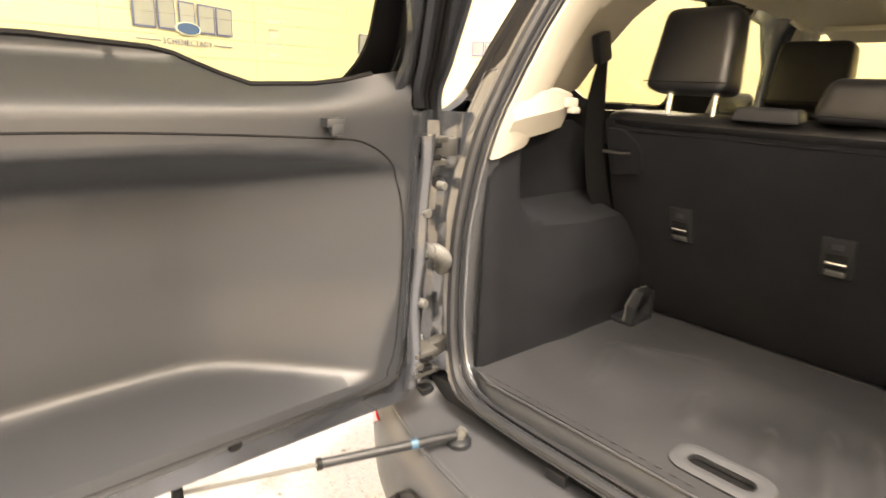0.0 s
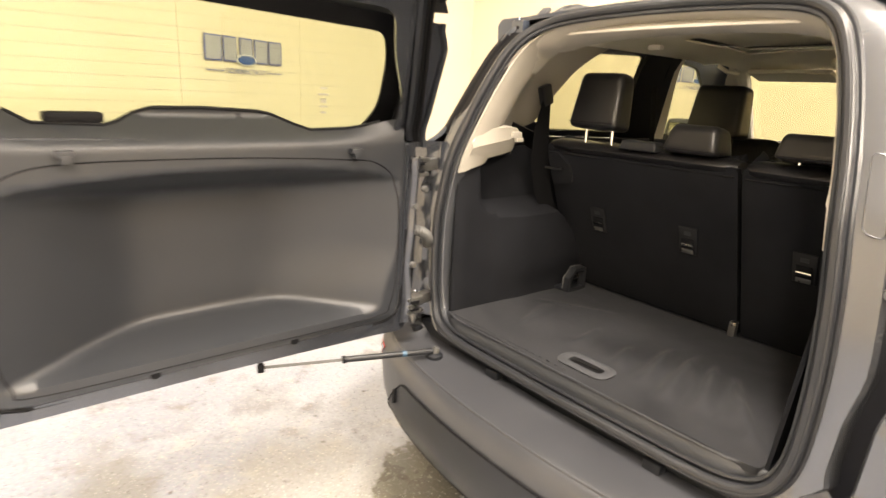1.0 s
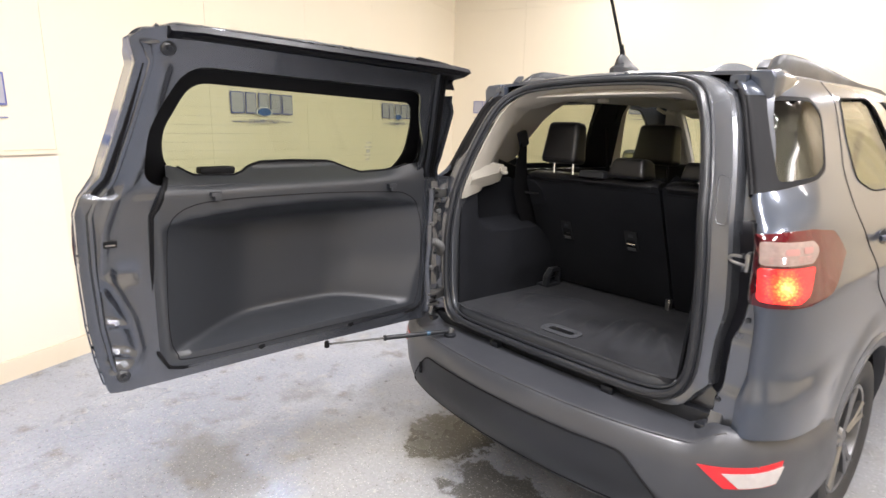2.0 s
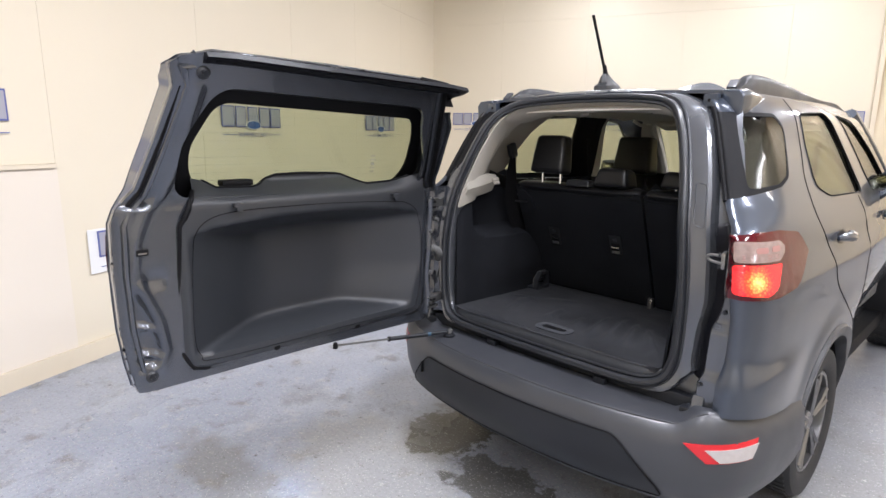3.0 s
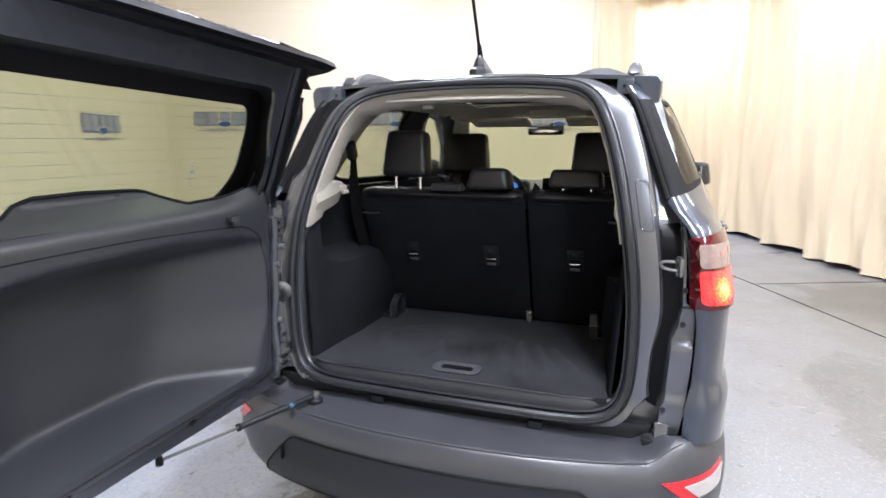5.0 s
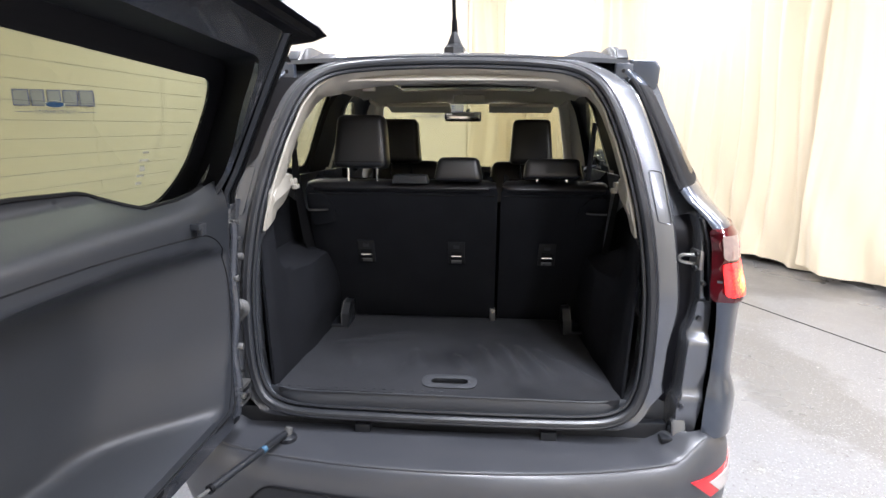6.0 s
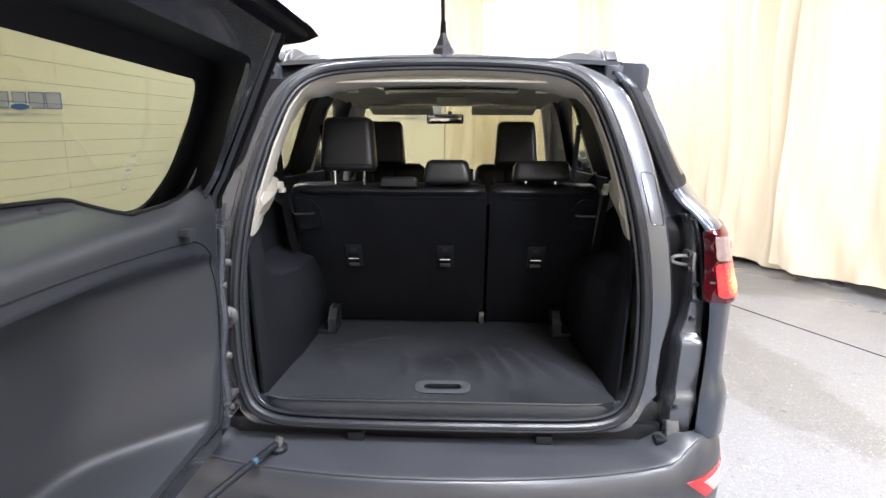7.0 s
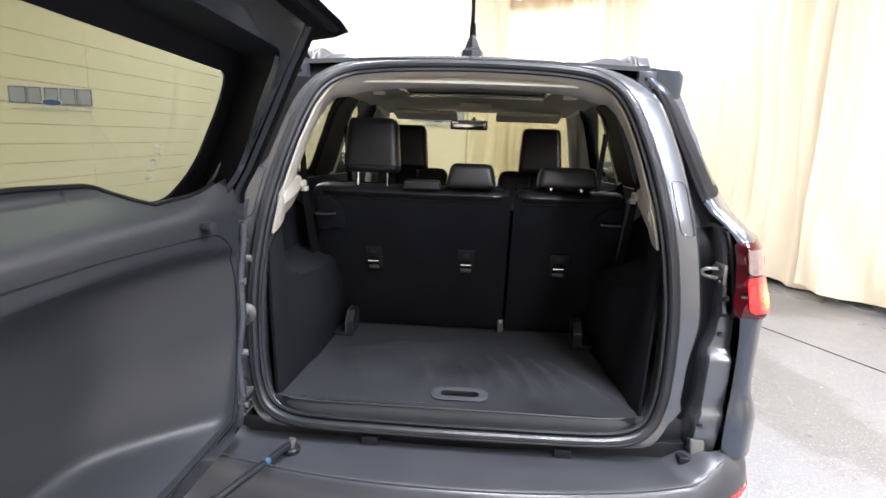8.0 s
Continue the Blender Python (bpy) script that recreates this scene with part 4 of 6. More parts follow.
for k in range(61):
    s = -0.74 + 1.48 * k / 60
    rise = 0.050 * smooth((abs(s) - 0.64) / 0.10)
    p = bump(s, 0.556, -0.004)
    edge_line.append(Vector((p.x, p.y + 0.012, 0.5745 + rise)))
part("edge_highlight", tube(edge_line, 0.0035, 7), BUMPER_PLASTIC, bumper)
for x in (-0.23, 0.30):
    part("bumper_clip", box((0.045, 0.03, 0.028), Matrix.Translation((x, 0.354, 0.588)), 0.004), BLACK_PLASTIC, bumper)

# tailgate opening: seal, jamb and sill
HALF = [(0.0, 0.625), (0.20, 0.626), (0.38, 0.629), (0.47, 0.640), (0.525, 0.670), (0.551, 0.728), (0.560, 0.82), (0.560, 0.95), (0.552, 1.06), (0.537, 1.17), (0.515, 1.29), (0.487, 1.40), (0.452, 1.50), (0.412, 1.565), (0.35, 1.602), (0.25, 1.618), (0.12, 1.625), (0.0, 1.627)]
LOOP = HALF + [(-x, z) for x, z in reversed(HALF[1:-1])]
LOOP = [(p.x, p.y) for p in curve_points([(x, z, 0) for x, z in LOOP], 4, closed=True)]


def rear_y(z):
    return 0.385 - 0.03 * (1 - smooth((z - 0.58) / 0.14)) + lerp_table(DY, z) * 0.98


def loop_ring(d, dy):
    """The opening's line pushed outward by d(x, z) and forward by dy."""
    out, n = [], len(LOOP)
    for i, (x, z) in enumerate(LOOP):
        (x1, z1), (x2, z2) = LOOP[i - 1], LOOP[(i + 1) % n]
        nx, nz = z2 - z1, -(x2 - x1)
        k = math.hypot(nx, nz) or 1
        dd = d(x, z) if callable(d) else d
        xx, zz = x + nx / k * dd, z + nz / k * dd
        out.append(Vector((xx, rear_y(max(0.58, min(zz, 1.66))) + dy, zz)))
    return out


def wide(x, z):
    """How far the painted jamb reaches out from the seal."""
    top, bottom = smooth((z - 1.50) / 0.12), 1 - smooth((z - 0.620) / 0.04)
    side_wide = 0.080 - (0.037 * smooth((z - 1.28) / 0.07) if x < 0 else 0.0) - 0.032 * smooth((0.730 - z) / 0.035) - 0.022 * smooth((0.97 - z) / 0.14) * smooth((z - 0.70) / 0.06)
    return side_wide * (1 - top) * (1 - bottom) + 0.034 * top + 0.02 * bottom


jamb = part("tailgate_jamb", loft([loop_ring(-0.016, 0.05), loop_ring(-0.012, 0.012), loop_ring(0.0, 0.0), loop_ring(lambda x, z: wide(x, z) * 0.5, -0.006), loop_ring(lambda x, z: wide(x, z) * 0.9, -0.002), loop_ring(wide, 0.008),
                                   loop_ring(lambda x, z: wide(x, z) + 0.006 * (1 - smooth((z - 1.42) / 0.18)), 0.06), loop_ring(lambda x, z: wide(x, z) + 0.075 * (1 - smooth((z - 1.40) / 0.2)) + 0.055 * smooth((z - 1.42) / 0.12) * smooth((abs(x) - 0.30) / 0.10) + 0.002, 0.07)]), PAINT_LIT, car, "grey painted tailgate jamb", 25)
seal = part("door_seal", tube(loop_ring(0.002, -0.014), 0.0125, 10, closed=True), RUBBER, jamb, "dark rubber door seal")
# left side only: the black glass border's return, shaped to fit the camera's view
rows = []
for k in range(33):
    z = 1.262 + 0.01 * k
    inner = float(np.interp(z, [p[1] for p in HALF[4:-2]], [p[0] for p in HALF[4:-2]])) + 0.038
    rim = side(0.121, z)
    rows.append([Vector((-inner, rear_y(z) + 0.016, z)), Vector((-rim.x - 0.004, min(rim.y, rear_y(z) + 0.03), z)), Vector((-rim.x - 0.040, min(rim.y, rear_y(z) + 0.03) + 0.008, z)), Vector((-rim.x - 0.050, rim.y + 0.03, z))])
part("quarter_return", loft(rows, closed=False), MATT_BLACK, jamb, "black return of the rear quarter glass border, shaped to fit the view", 40)
for off, dy, r in ((-0.014, -0.004, 0.006), (0.017, -0.006, 0.0055), (0.0075, -0.0235, 0.0035)):
    part("seal_lip", tube(loop_ring(off, dy), r, 6, closed=True), RUBBER, seal)
for sd in (1, -1):
    for z, x in ((0.69, 0.655), (0.62, 0.64)):
        part("jamb_bolt", disc((sd * x, rear_y(z) + 0.006, z), (0, -1, 0), 0.011, 0.012, sides=10), BLACK_PLASTIC, jamb)
    patch = rounded([(0.568, 1.195), (0.603, 1.19), (0.580, 1.325), (0.543, 1.33)], 0.012)
    part("jamb_patch", mirrored(tube([Vector((u, rear_y(v) - 0.0055, v)) for u, v in dense(patch, 0.02)], 0.0012, 4, closed=True), sd), PAINT_SHADED, jamb)
    part("jamb_bracket", mirrored(box((0.040, 0.03, 0.055), Matrix.Translation((0.655, 0.362, 0.622)) @ Matrix.Rotation(radians(-20), 4, "X"), 0.008, seg=3), sd), PAINT_LIT, jamb)
    # dark box in place of the shaded notch round the bracket
    part("notch_shade", mirrored(box((0.10, 0.035, 0.018), Matrix.Translation((0.655, 0.350, 0.596)), 0.005), sd), BLACK_PLASTIC, jamb)
striker = part("striker", tube(curve_points([(0.672, 0.386, 1.113), (0.636, 0.386, 1.113), (0.625, 0.389, 1.104), (0.636, 0.393, 1.093), (0.672, 0.397, 1.086)], 5), 0.0046, 8), STEEL, car, "steel latch striker loop")
part("striker_plate", box((0.012, 0.052, 0.052), Matrix.Translation((0.674, 0.398, 1.099)) @ Matrix.Rotation(radians(12), 4, "Z"), 0.005), STEEL, striker)
for z in (1.118, 1.080):
    part("striker_screw", disc((0.669, 0.378, z), (-1, -0.3, 0), 0.007, 0.006, sides=8), BLACK_PLASTIC, striker)
# dark box added under the seal, for the shade in the trench
part("sill_shadow_gap", box((1.26, 0.03, 0.10), Matrix.Translation((0, 0.392, 0.575)), 0.004), BLACK_PLASTIC, jamb)
# sill plate inside the opening
prof = [(0.366, 0.600), (0.366, 0.630), (0.364, 0.655), (0.366, 0.675), (0.372, 0.684), (0.39, 0.682)]
rows = []
for k in range(31):
    x = -0.525 + 1.05 * k / 30
    e = smooth((abs(x) - 0.42) / 0.11)
    rows.append([Vector((x, y + 0.03 * e, z + 0.25 * e * (0.684 - z))) for y, z in prof])
part("sill_plate", loft(rows, closed=False), TRIM_PLASTIC, car, "grey plastic sill plate")
# lighter bead added to draw the highlight along the mat's front edge
part("sill_highlight", tube([Vector((-0.49 + 0.98 * k / 20, 0.3695 + 0.02 * smooth((abs(-0.49 + 0.98 * k / 20) - 0.42) / 0.08), 0.686)) for k in range(21)], 0.0028, 6), BUMPER_PLASTIC, car)

# ---- car: cargo space ----


def back_y(z):
    return 1.057 - 0.39 * (z - 0.69)


part("cargo_floor", box((1.14, 0.75, 0.02), Matrix.Translation((0, 0.77, 0.655)), 0.004), CARPET, car)


def side_trim(y, z):
    x = 0.502 + 0.07 * (z - 0.69) + 0.012 * (1 - smooth((y - 0.40) / 0.06))
    shelf = 0.985 + 0.02 * smooth((0.62 - y) / 0.1) - 0.10 * smooth((y - 0.86) / 0.14)
    bulge = smooth((y - 0.55) / 0.16) * (1 - smooth((z - shelf) / 0.022))
    hollow = smooth((y - 0.515 - 0.03 * smooth((1.08 - z) / 0.1)) / 0.030) * smooth((z - shelf - 0.002) / 0.045)
    return x - 0.046 * bulge * (0.45 + 0.55 * smooth((z - 0.69) / 0.14)) + 0.072 * hollow


def pillar_trim(y, z):
    """Inner face of the cream pillar cover above the carpeted side."""
    edge = np.interp(z, [p[1] for p in HALF[4:-2]], [p[0] for p in HALF[4:-2]])
    body = 0.835 * lerp_table(FX, z) - 0.050
    u, inner = y - rear_y(z), float(edge) - 0.021
    return inner + 0.16 * max(0.0, min(u, 0.16) - 0.05) + (body - inner - 0.02) * smooth((u - 0.11) / 0.24)


for sd in (1, -1):
    trim = part("side_trim", mirrored(sheet([(0.40, 0.66), (1.10, 0.66), (1.10, 1.10), (0.80, 1.22), (0.43, 1.19)], lambda y, z: Vector((side_trim(y, z), y, z)), 0.012, 0.008), sd), CARPET, car, "black carpeted side trim")
    cover = part("pillar_cover", mirrored(sheet([(0.0, 1.150), (0.30, 1.22), (0.40, 1.26), (0.49, 1.30), (0.50, 1.40), (0.52, 1.49), (0.58, 1.585), (0.0, 1.60)], lambda u, z: Vector((pillar_trim(rear_y(z) + 0.012 + u, z), rear_y(z) + 0.012 + u, z)), 0.025, 0.006), sd), CREAM, car, "cream rear pillar cover")
    # shelf bracket
    ring = []
    for y, x0, x1, z0, z1 in ((0.445, 0.56, 0.492, 1.172, 1.250), (0.475, 0.58, 0.492, 1.178, 1.286), (0.53, 0.60, 0.494, 1.186, 1.297), (0.61, 0.64, 0.505, 1.195, 1.297), (0.672, 0.65, 0.516, 1.205, 1.288)):
        ring.append([Vector(p) for p in ((x0, y, z0), (x1 + 0.025, y, z0 + 0.004), (x1, y, z0 + 0.055), (x1, y, z1 - 0.006), (x1 + 0.006, y, z1), (x0, y, z1 + 0.004))])
    shelf = part("shelf_bracket", mirrored(loft(ring, caps=True), sd), CREAM, cover, "", 18)
    part("bracket_tab", mirrored(box((0.026, 0.045, 0.022), Matrix.Translation((0.513, 0.655, 1.266)), 0.007), sd), CREAM, shelf)
    part("bracket_tab", mirrored(box((0.016, 0.030, 0.014), Matrix.Translation((0.503, 0.662, 1.250)), 0.003), sd), CREAM, shelf)
    # tie-down loop
    x = 0.452
    frame_ring = rounded([(0.890, 0.690), (0.892, 0.745), (0.925, 0.782), (0.985, 0.778), (0.995, 0.690)], 0.005)
    frame_hole = rounded([(0.904, 0.704), (0.906, 0.742), (0.932, 0.768), (0.975, 0.765), (0.982, 0.704)], 0.005)
    hook = part("tie_down", mirrored(sheet(frame_ring[::-1], lambda y, z: Vector((x - 0.022 + 0.2 * (0.79 - z) * 0.2, y, z)), 0.012, 0.030, [frame_hole]), sd), TIE_PLASTIC, car, "dark angular tie-down loop on its plate")
    part("loop_bar", mirrored(tube([(x - 0.020, 0.905, 0.735), (x - 0.024, 0.945, 0.732), (x - 0.020, 0.985, 0.735)], 0.007, 8), sd), TIE_PLASTIC, hook)
    part("loop_plate", mirrored(box((0.055, 0.11, 0.012), Matrix.Translation((x - 0.008, 0.945, 0.696)), 0.004), sd), BLACK_PLASTIC, hook)
    # pale bead painted in for the highlight on the loop's edges
    part("loop_highlight", mirrored(tube([(x - 0.023, 0.888, 0.70), (x - 0.023, 0.888, 0.743), (x - 0.025, 0.924, 0.782), (x - 0.025, 0.986, 0.780)], 0.002, 5), sd), GREY_RUBBER, hook)
    # belt and its upper guide
    belt = part("seat_belt", mirrored(loft([[Vector((0.575, 0.85, 1.39)), Vector((0.575, 0.89, 1.39))], [Vector((0.562, 0.80, 1.28)), Vector((0.565, 0.885, 1.28))], [Vector((0.540, 0.775, 1.16)), Vector((0.545, 0.875, 1.16))], [Vector((0.532, 0.80, 1.05)), Vector((0.535, 0.90, 1.05))], [Vector((0.525, 0.86, 0.95)), Vector((0.525, 0.94, 0.95))]], closed=False), sd), BELT, car, "black seat belt")
    part("belt_guide", mirrored(box((0.03, 0.05, 0.075), Matrix.Translation((0.582, 0.868, 1.40)) @ Matrix.Rotation(radians(20), 4, "X"), 0.01), sd), BLACK_PLASTIC, belt)
    plate = rounded([(0.430, 1.10), (0.432, 1.165), (0.475, 1.205), (0.52, 1.205), (0.52, 1.085)], 0.015)
    latch = part("seat_latch_cover", mirrored(sheet(plate, lambda x, z: Vector((x, back_y(z) - 0.020, z)), 0.02, 0.010), -sd), CARPET, car, "dark plastic seat latch cover")
    part("seat_latch", mirrored(tube([(0.52, 0.83, 1.150), (0.475, 0.845, 1.148), (0.455, 0.85, 1.150)], 0.005, 7), -sd), LEATHER, latch)
    # inner covers of the doors and pillars
    window_low = [(0.80, 0.60), (2.6, 0.60), (2.6, 1.20), (1.0, 1.245), (0.80, 1.30)]
    part("door_card", mirrored(sheet(window_low, lambda y, z: Vector((0.835 * lerp_table(FX, z) - 0.085, y, z)), 0.12, 0.01), sd), LEATHER, car)
    for top_y, low_y, tone in (((1.50, 1.66), (1.62, 1.89), MATT_BLACK), ((1.665, 1.77), (1.895, 2.01), LINER)):
        part("pillar_lining", mirrored(sheet([(top_y[0], 1.60), (top_y[1], 1.60), (low_y[1], 1.2), (low_y[0], 1.2)], lambda y, z: Vector((0.835 * lerp_table(FX, z) - 0.030, y, z)), 0.06, 0.006), sd), tone, car)
    part("upper_belt", mirrored(tube([(0.60, 1.60, 1.46), (0.585, 1.62, 1.2), (0.575, 1.62, 1.0)], 0.012, 6, squash=0.3), sd), MATT_BLACK, car)
    part("grab_handle", mirrored(tube([(0.53, 2.0, 1.575), (0.50, 2.03, 1.55), (0.50, 2.14, 1.545), (0.53, 2.17, 1.57)], 0.01, 7), sd), LINER, car)
    part("screen_pillar_lining", tube([screen(sd * 0.97, v / 8) - Vector((0, 0.05, 0.03)) for v in range(9)], 0.03, 8), LINER, car)
    part("sun_visor", box((0.36, 0.15, 0.022), Matrix.Translation((sd * 0.29, 2.25, 1.545)) @ Matrix.Rotation(radians(-12), 4, "X"), 0.009, seg=3), LINER, car)

liner_hole = [(-0.60, 1.30), (0.60, 1.30), (0.60, 1.84), (-0.60, 1.84)]


def liner(u, y):
    p = roof_point(u * 0.985, y, 0.045)
    p.z -= 0.02 * (1 - smooth((y - 0.62) / 0.05)) + 0.012 * math.exp(-((y - 1.88) / 0.05) ** 2)
    return p


def header(k, row):
    x = -0.46 + 0.92 * k / 40
    z = float(np.interp(abs(x), [p[0] for p in reversed(HALF[11:])], [p[1] for p in reversed(HALF[11:])]))
    y = rear_y(z)
    slim = 1 - 0.85 * smooth((abs(x) - 0.36) / 0.10)
    return [Vector((x * g, y + d, z - 0.006 + (e + 0.006) * slim)) for g, d, e in ((0.985, 0.006, -0.012), (0.98, 0.020, -0.028), (0.98, 0.05, -0.046), (0.985, 0.09, -0.054), (1.0, 0.16, -0.050))]


part("header_trim", loft([header(k, 0) for k in range(41)], closed=False), CREAM, car, "cream trim over the tailgate opening", 60)
headliner = part("headliner", sheet([(-1, 0.625), (1, 0.625), (1, 2.30), (-1, 2.30)], liner, 0.06, 0.006, [liner_hole]), LINER, car, "beige fabric headliner")
part("sunroof_shade", sheet(liner_hole, lambda u, y: roof_point(u * 0.985, y, 0.028), 0.1, 0.004), LINER, headliner)
part("sunroof_edge", box((0.68, 0.012, 0.006), Matrix.Translation((0, 1.848, 1.632)), 0.002), WHITE_BOARD, headliner)
part("sunroof_glass", box((0.66, 0.05, 0.006), Matrix.Translation((0, 1.815, 1.634)), 0.002), GLOSS_BLACK, headliner)
part("overhead_console", box((0.17, 0.22, 0.045), Matrix.Translation((0, 2.17, 1.59)), 0.015, seg=3, taper=(1.0, 1.0)), LINER, car)
for sd in (1, -1):
    part("ceiling_grip", box((0.05, 0.03, 0.018), Matrix.Translation((sd * 0.37, 1.2, 1.585)), 0.006), LINER, car)

# rear seat in two parts


def seat_back(x0, x1, label):
    w = x1 - x0
    outline = rounded([(x0, 0.660), (x1, 0.660), (x1, 1.232), (x0, 1.232)], 0.02)
    back = part("seat_back", sheet(outline, lambda x, z: Vector((x, back_y(z) - 0.012 * (1 - max(abs((x - x0 - w / 2) / (w / 2)), abs((z - 0.97) / 0.275)) ** 6) + 0.0015 * math.sin(x * 19) * math.sin(z * 15), z)), 0.03, 0.10), CARPET, car, label)
    roll = []
    for k in range(25):
        x = x0 + 0.006 + (w - 0.012) * k / 24
        r = 1 - 0.35 * max(0, abs(k - 12) - 10.5) / 1.5
        roll.append([Vector((x, 0.892 + 0.058 * math.cos(q) * r, 1.230 + (0.026 + 0.0015 * math.sin(k * 1.7)) * math.sin(q) * r)) for q in (2 * math.pi * i / 14 for i in range(14))])
    part("leather_top", loft(roll, caps=True), LEATHER, back, "black leather top edge")
    part("top_piping", tube([(x0 + 0.01, back_y(1.204) - 0.006, 1.204), (x1 - 0.01, back_y(1.204) - 0.006, 1.204)], 0.003, 6), BELT, back)
    return back


left_back = seat_back(-0.535, 0.149, "black rear seat back, carpeted behind with leather edges")
right_back = seat_back(0.161, 0.535, "narrow black rear seat back, carpeted behind")
tilt = Matrix.Rotation(math.atan(0.39), 4, "X")
# block added behind the seat gap to keep light out of it
part("seat_gap_blocker", box((0.03, 0.02, 0.52), Matrix.Translation((0.155, back_y(0.93) + 0.05, 0.93)) @ tilt, 0.003), BELT, car)


TETHER = mat("dull_black_plastic", (0.010, 0.0105, 0.0115), 0.5, spec=0.3, vary=0.1)


def tether(x, owner):
    m = Matrix.Translation((x, back_y(0.975) - 0.012, 0.975)) @ tilt
    plate = part("tether_plate", box((0.062, 0.008, 0.096), m @ Matrix.Translation((0, 0, 0.008)), 0.003), TETHER, owner)
    part("tether_well", box((0.040, 0.004, 0.050), m @ Matrix.Translation((0, -0.0045, -0.008)), 0.001), MATT_BLACK, owner)
    part("tether_bar", tube([m @ Vector((-0.019, -0.007, -0.004)), m @ Vector((0.019, -0.007, -0.004))], 0.0042, 7), CHROME, owner)
    part("tether_lip", box((0.038, 0.006, 0.014), m @ Matrix.Translation((0, -0.007, -0.027)), 0.002), STEEL, owner)
    part("tether_mark", box((0.022, 0.001, 0.014), m @ Matrix.Translation((0, -0.0046, 0.036)), 0.0003), RUBBER, owner)


tether(-0.335, left_back)
tether(0.003, left_back)
tether(0.335, right_back)


def head_rest(cx, y, z0, z1, w, posts, owner, lean=-8, thick=0.10, top=0.86):
    h = z1 - z0
    m = Matrix.Translation((cx, y, (z0 + z1) / 2)) @ Matrix.Rotation(radians(lean), 4, "X")
    bm = box((w, thick, h), m, min(0.028, h * 0.3), seg=4, taper=(top, 0.75))
    rest = part("head_rest", bm, LEATHER, owner, "black leather head rest", 50)
    part("stitch_line", tube([m @ Vector((-w * 0.49, -thick * 0.505, -h * 0.40)), m @ Vector((w * 0.49, -thick * 0.505, -h * 0.40))], 0.0012, 5), MATT_BLACK, owner)
    for x in posts:
        part("head_rest_post", tube([(x, y, z0 - 0.07), (x, y, z0 + 0.03)], 0.0065, 10), CHROME, owner)
    return rest


head_rest(-0.327, 0.865, 1.296, 1.478, 0.192, (-0.381, -0.277), left_back)
head_rest(0.012, 0.875, 1.250, 1.335, 0.175, (-0.03, 0.055), left_back, top=0.8, thick=0.12)
head_rest(0.335, 0.885, 1.262, 1.332, 0.200, (0.285, 0.387), right_back, top=0.9, thick=0.12)
part("belt_guide_bezel", box((0.13, 0.06, 0.03), Matrix.Translation((-0.155, 0.85, 1.262)), 0.008, seg=3, taper=(0.9, 0.8)), BLACK_PLASTIC, left_back)
part("seat_hinge_post", box((0.022, 0.025, 0.05), Matrix.Translation((0.143, 1.035, 0.712)), 0.004), STEEL, car, "bright seat hinge post")
part("seat_cushion", box((1.06, 0.5, 0.14), Matrix.Translation((0, 1.28, 0.62)), 0.04, seg=3), LEATHER, car)
# front seats
for sd in (1, -1):
    front_back = part("front_seat_back", box((0.46, 0.14, 0.70), Matrix.Translation((sd * 0.31, 1.80, 0.92)) @ Matrix.Rotation(radians(-12), 4, "X"), 0.05, seg=4, taper=(0.78, 0.8)), LEATHER, car, "black leather front seat back", 50)
    head_rest(sd * (0.318 if sd > 0 else 0.335), 1.70, 1.262, 1.474, 0.205 if sd > 0 else 0.235, (sd * 0.32 - 0.05, sd * 0.32 + 0.05), front_back, lean=-6, thick=0.13)
    part("front_seat_cushion", box((0.48, 0.5, 0.16), Matrix.Translation((sd * 0.31, 2.05, 0.58)), 0.05, seg=3), LEATHER, front_back)
# dashboard, wheel, mirror
dash = part("dashboard", box((1.38, 0.42, 0.30), Matrix.Translation((0, 2.72, 0.99)) @ Matrix.Rotation(radians(6), 4, "X"), 0.06, seg=4), BLACK_PLASTIC, car, "dark dashboard")
part("centre_screen", box((0.20, 0.03, 0.12), Matrix.Translation((0.03, 2.50, 1.135)) @ Matrix.Rotation(radians(-10), 4, "X"), 0.008), GLOSS_BLACK, dash)
part("dial_hood", box((0.34, 0.12, 0.11), Matrix.Translation((-0.33, 2.53, 1.13)), 0.04, seg=4), BLACK_PLASTIC, dash)
for x in (-0.40, -0.26):
    part("dial", disc((x, 2.462, 1.13), (0, -1, 0.1), 0.038, 0.006), DASH_GLOW, dash)
hub, ax = Vector((-0.33, 2.34, 1.055)), Vector((0, -0.92, 0.39))
wheel = part("steering_wheel", tube([hub + Vector((math.cos(q), 0, 0)) * 0.185 + Vector((0, 0.39, 0.92)) * (0.185 * math.sin(q)) for q in (2 * math.pi * k / 36 for k in range(36))], 0.014, 8, closed=True), LEATHER, car, "black leather steering wheel")
part("wheel_hub", disc(hub - ax * 0.02, ax, 0.07, 0.05), BLACK_PLASTIC, wheel)
for q in (0.1, math.pi - 0.1, -math.pi / 2):
    part("wheel_spoke", tube([hub, hub + Vector((math.cos(q), 0, 0)) * 0.18 + Vector((0, 0.39, 0.92)) * (0.18 * math.sin(q))], 0.014, 6, squash=0.5), STEEL, wheel)
inner_mirror = part("inner_mirror", box((0.225, 0.03, 0.058), Matrix.Translation((-0.048, 2.45, 1.500)) @ Matrix.Rotation(radians(6), 4, "Z"), 0.012, seg=3), MATT_BLACK, car, "black interior mirror")
part("mirror_face", box((0.205, 0.003, 0.045), Matrix.Translation((-0.050, 2.433, 1.500)) @ Matrix.Rotation(radians(6), 4, "Z"), 0.001), CHROME, inner_mirror)
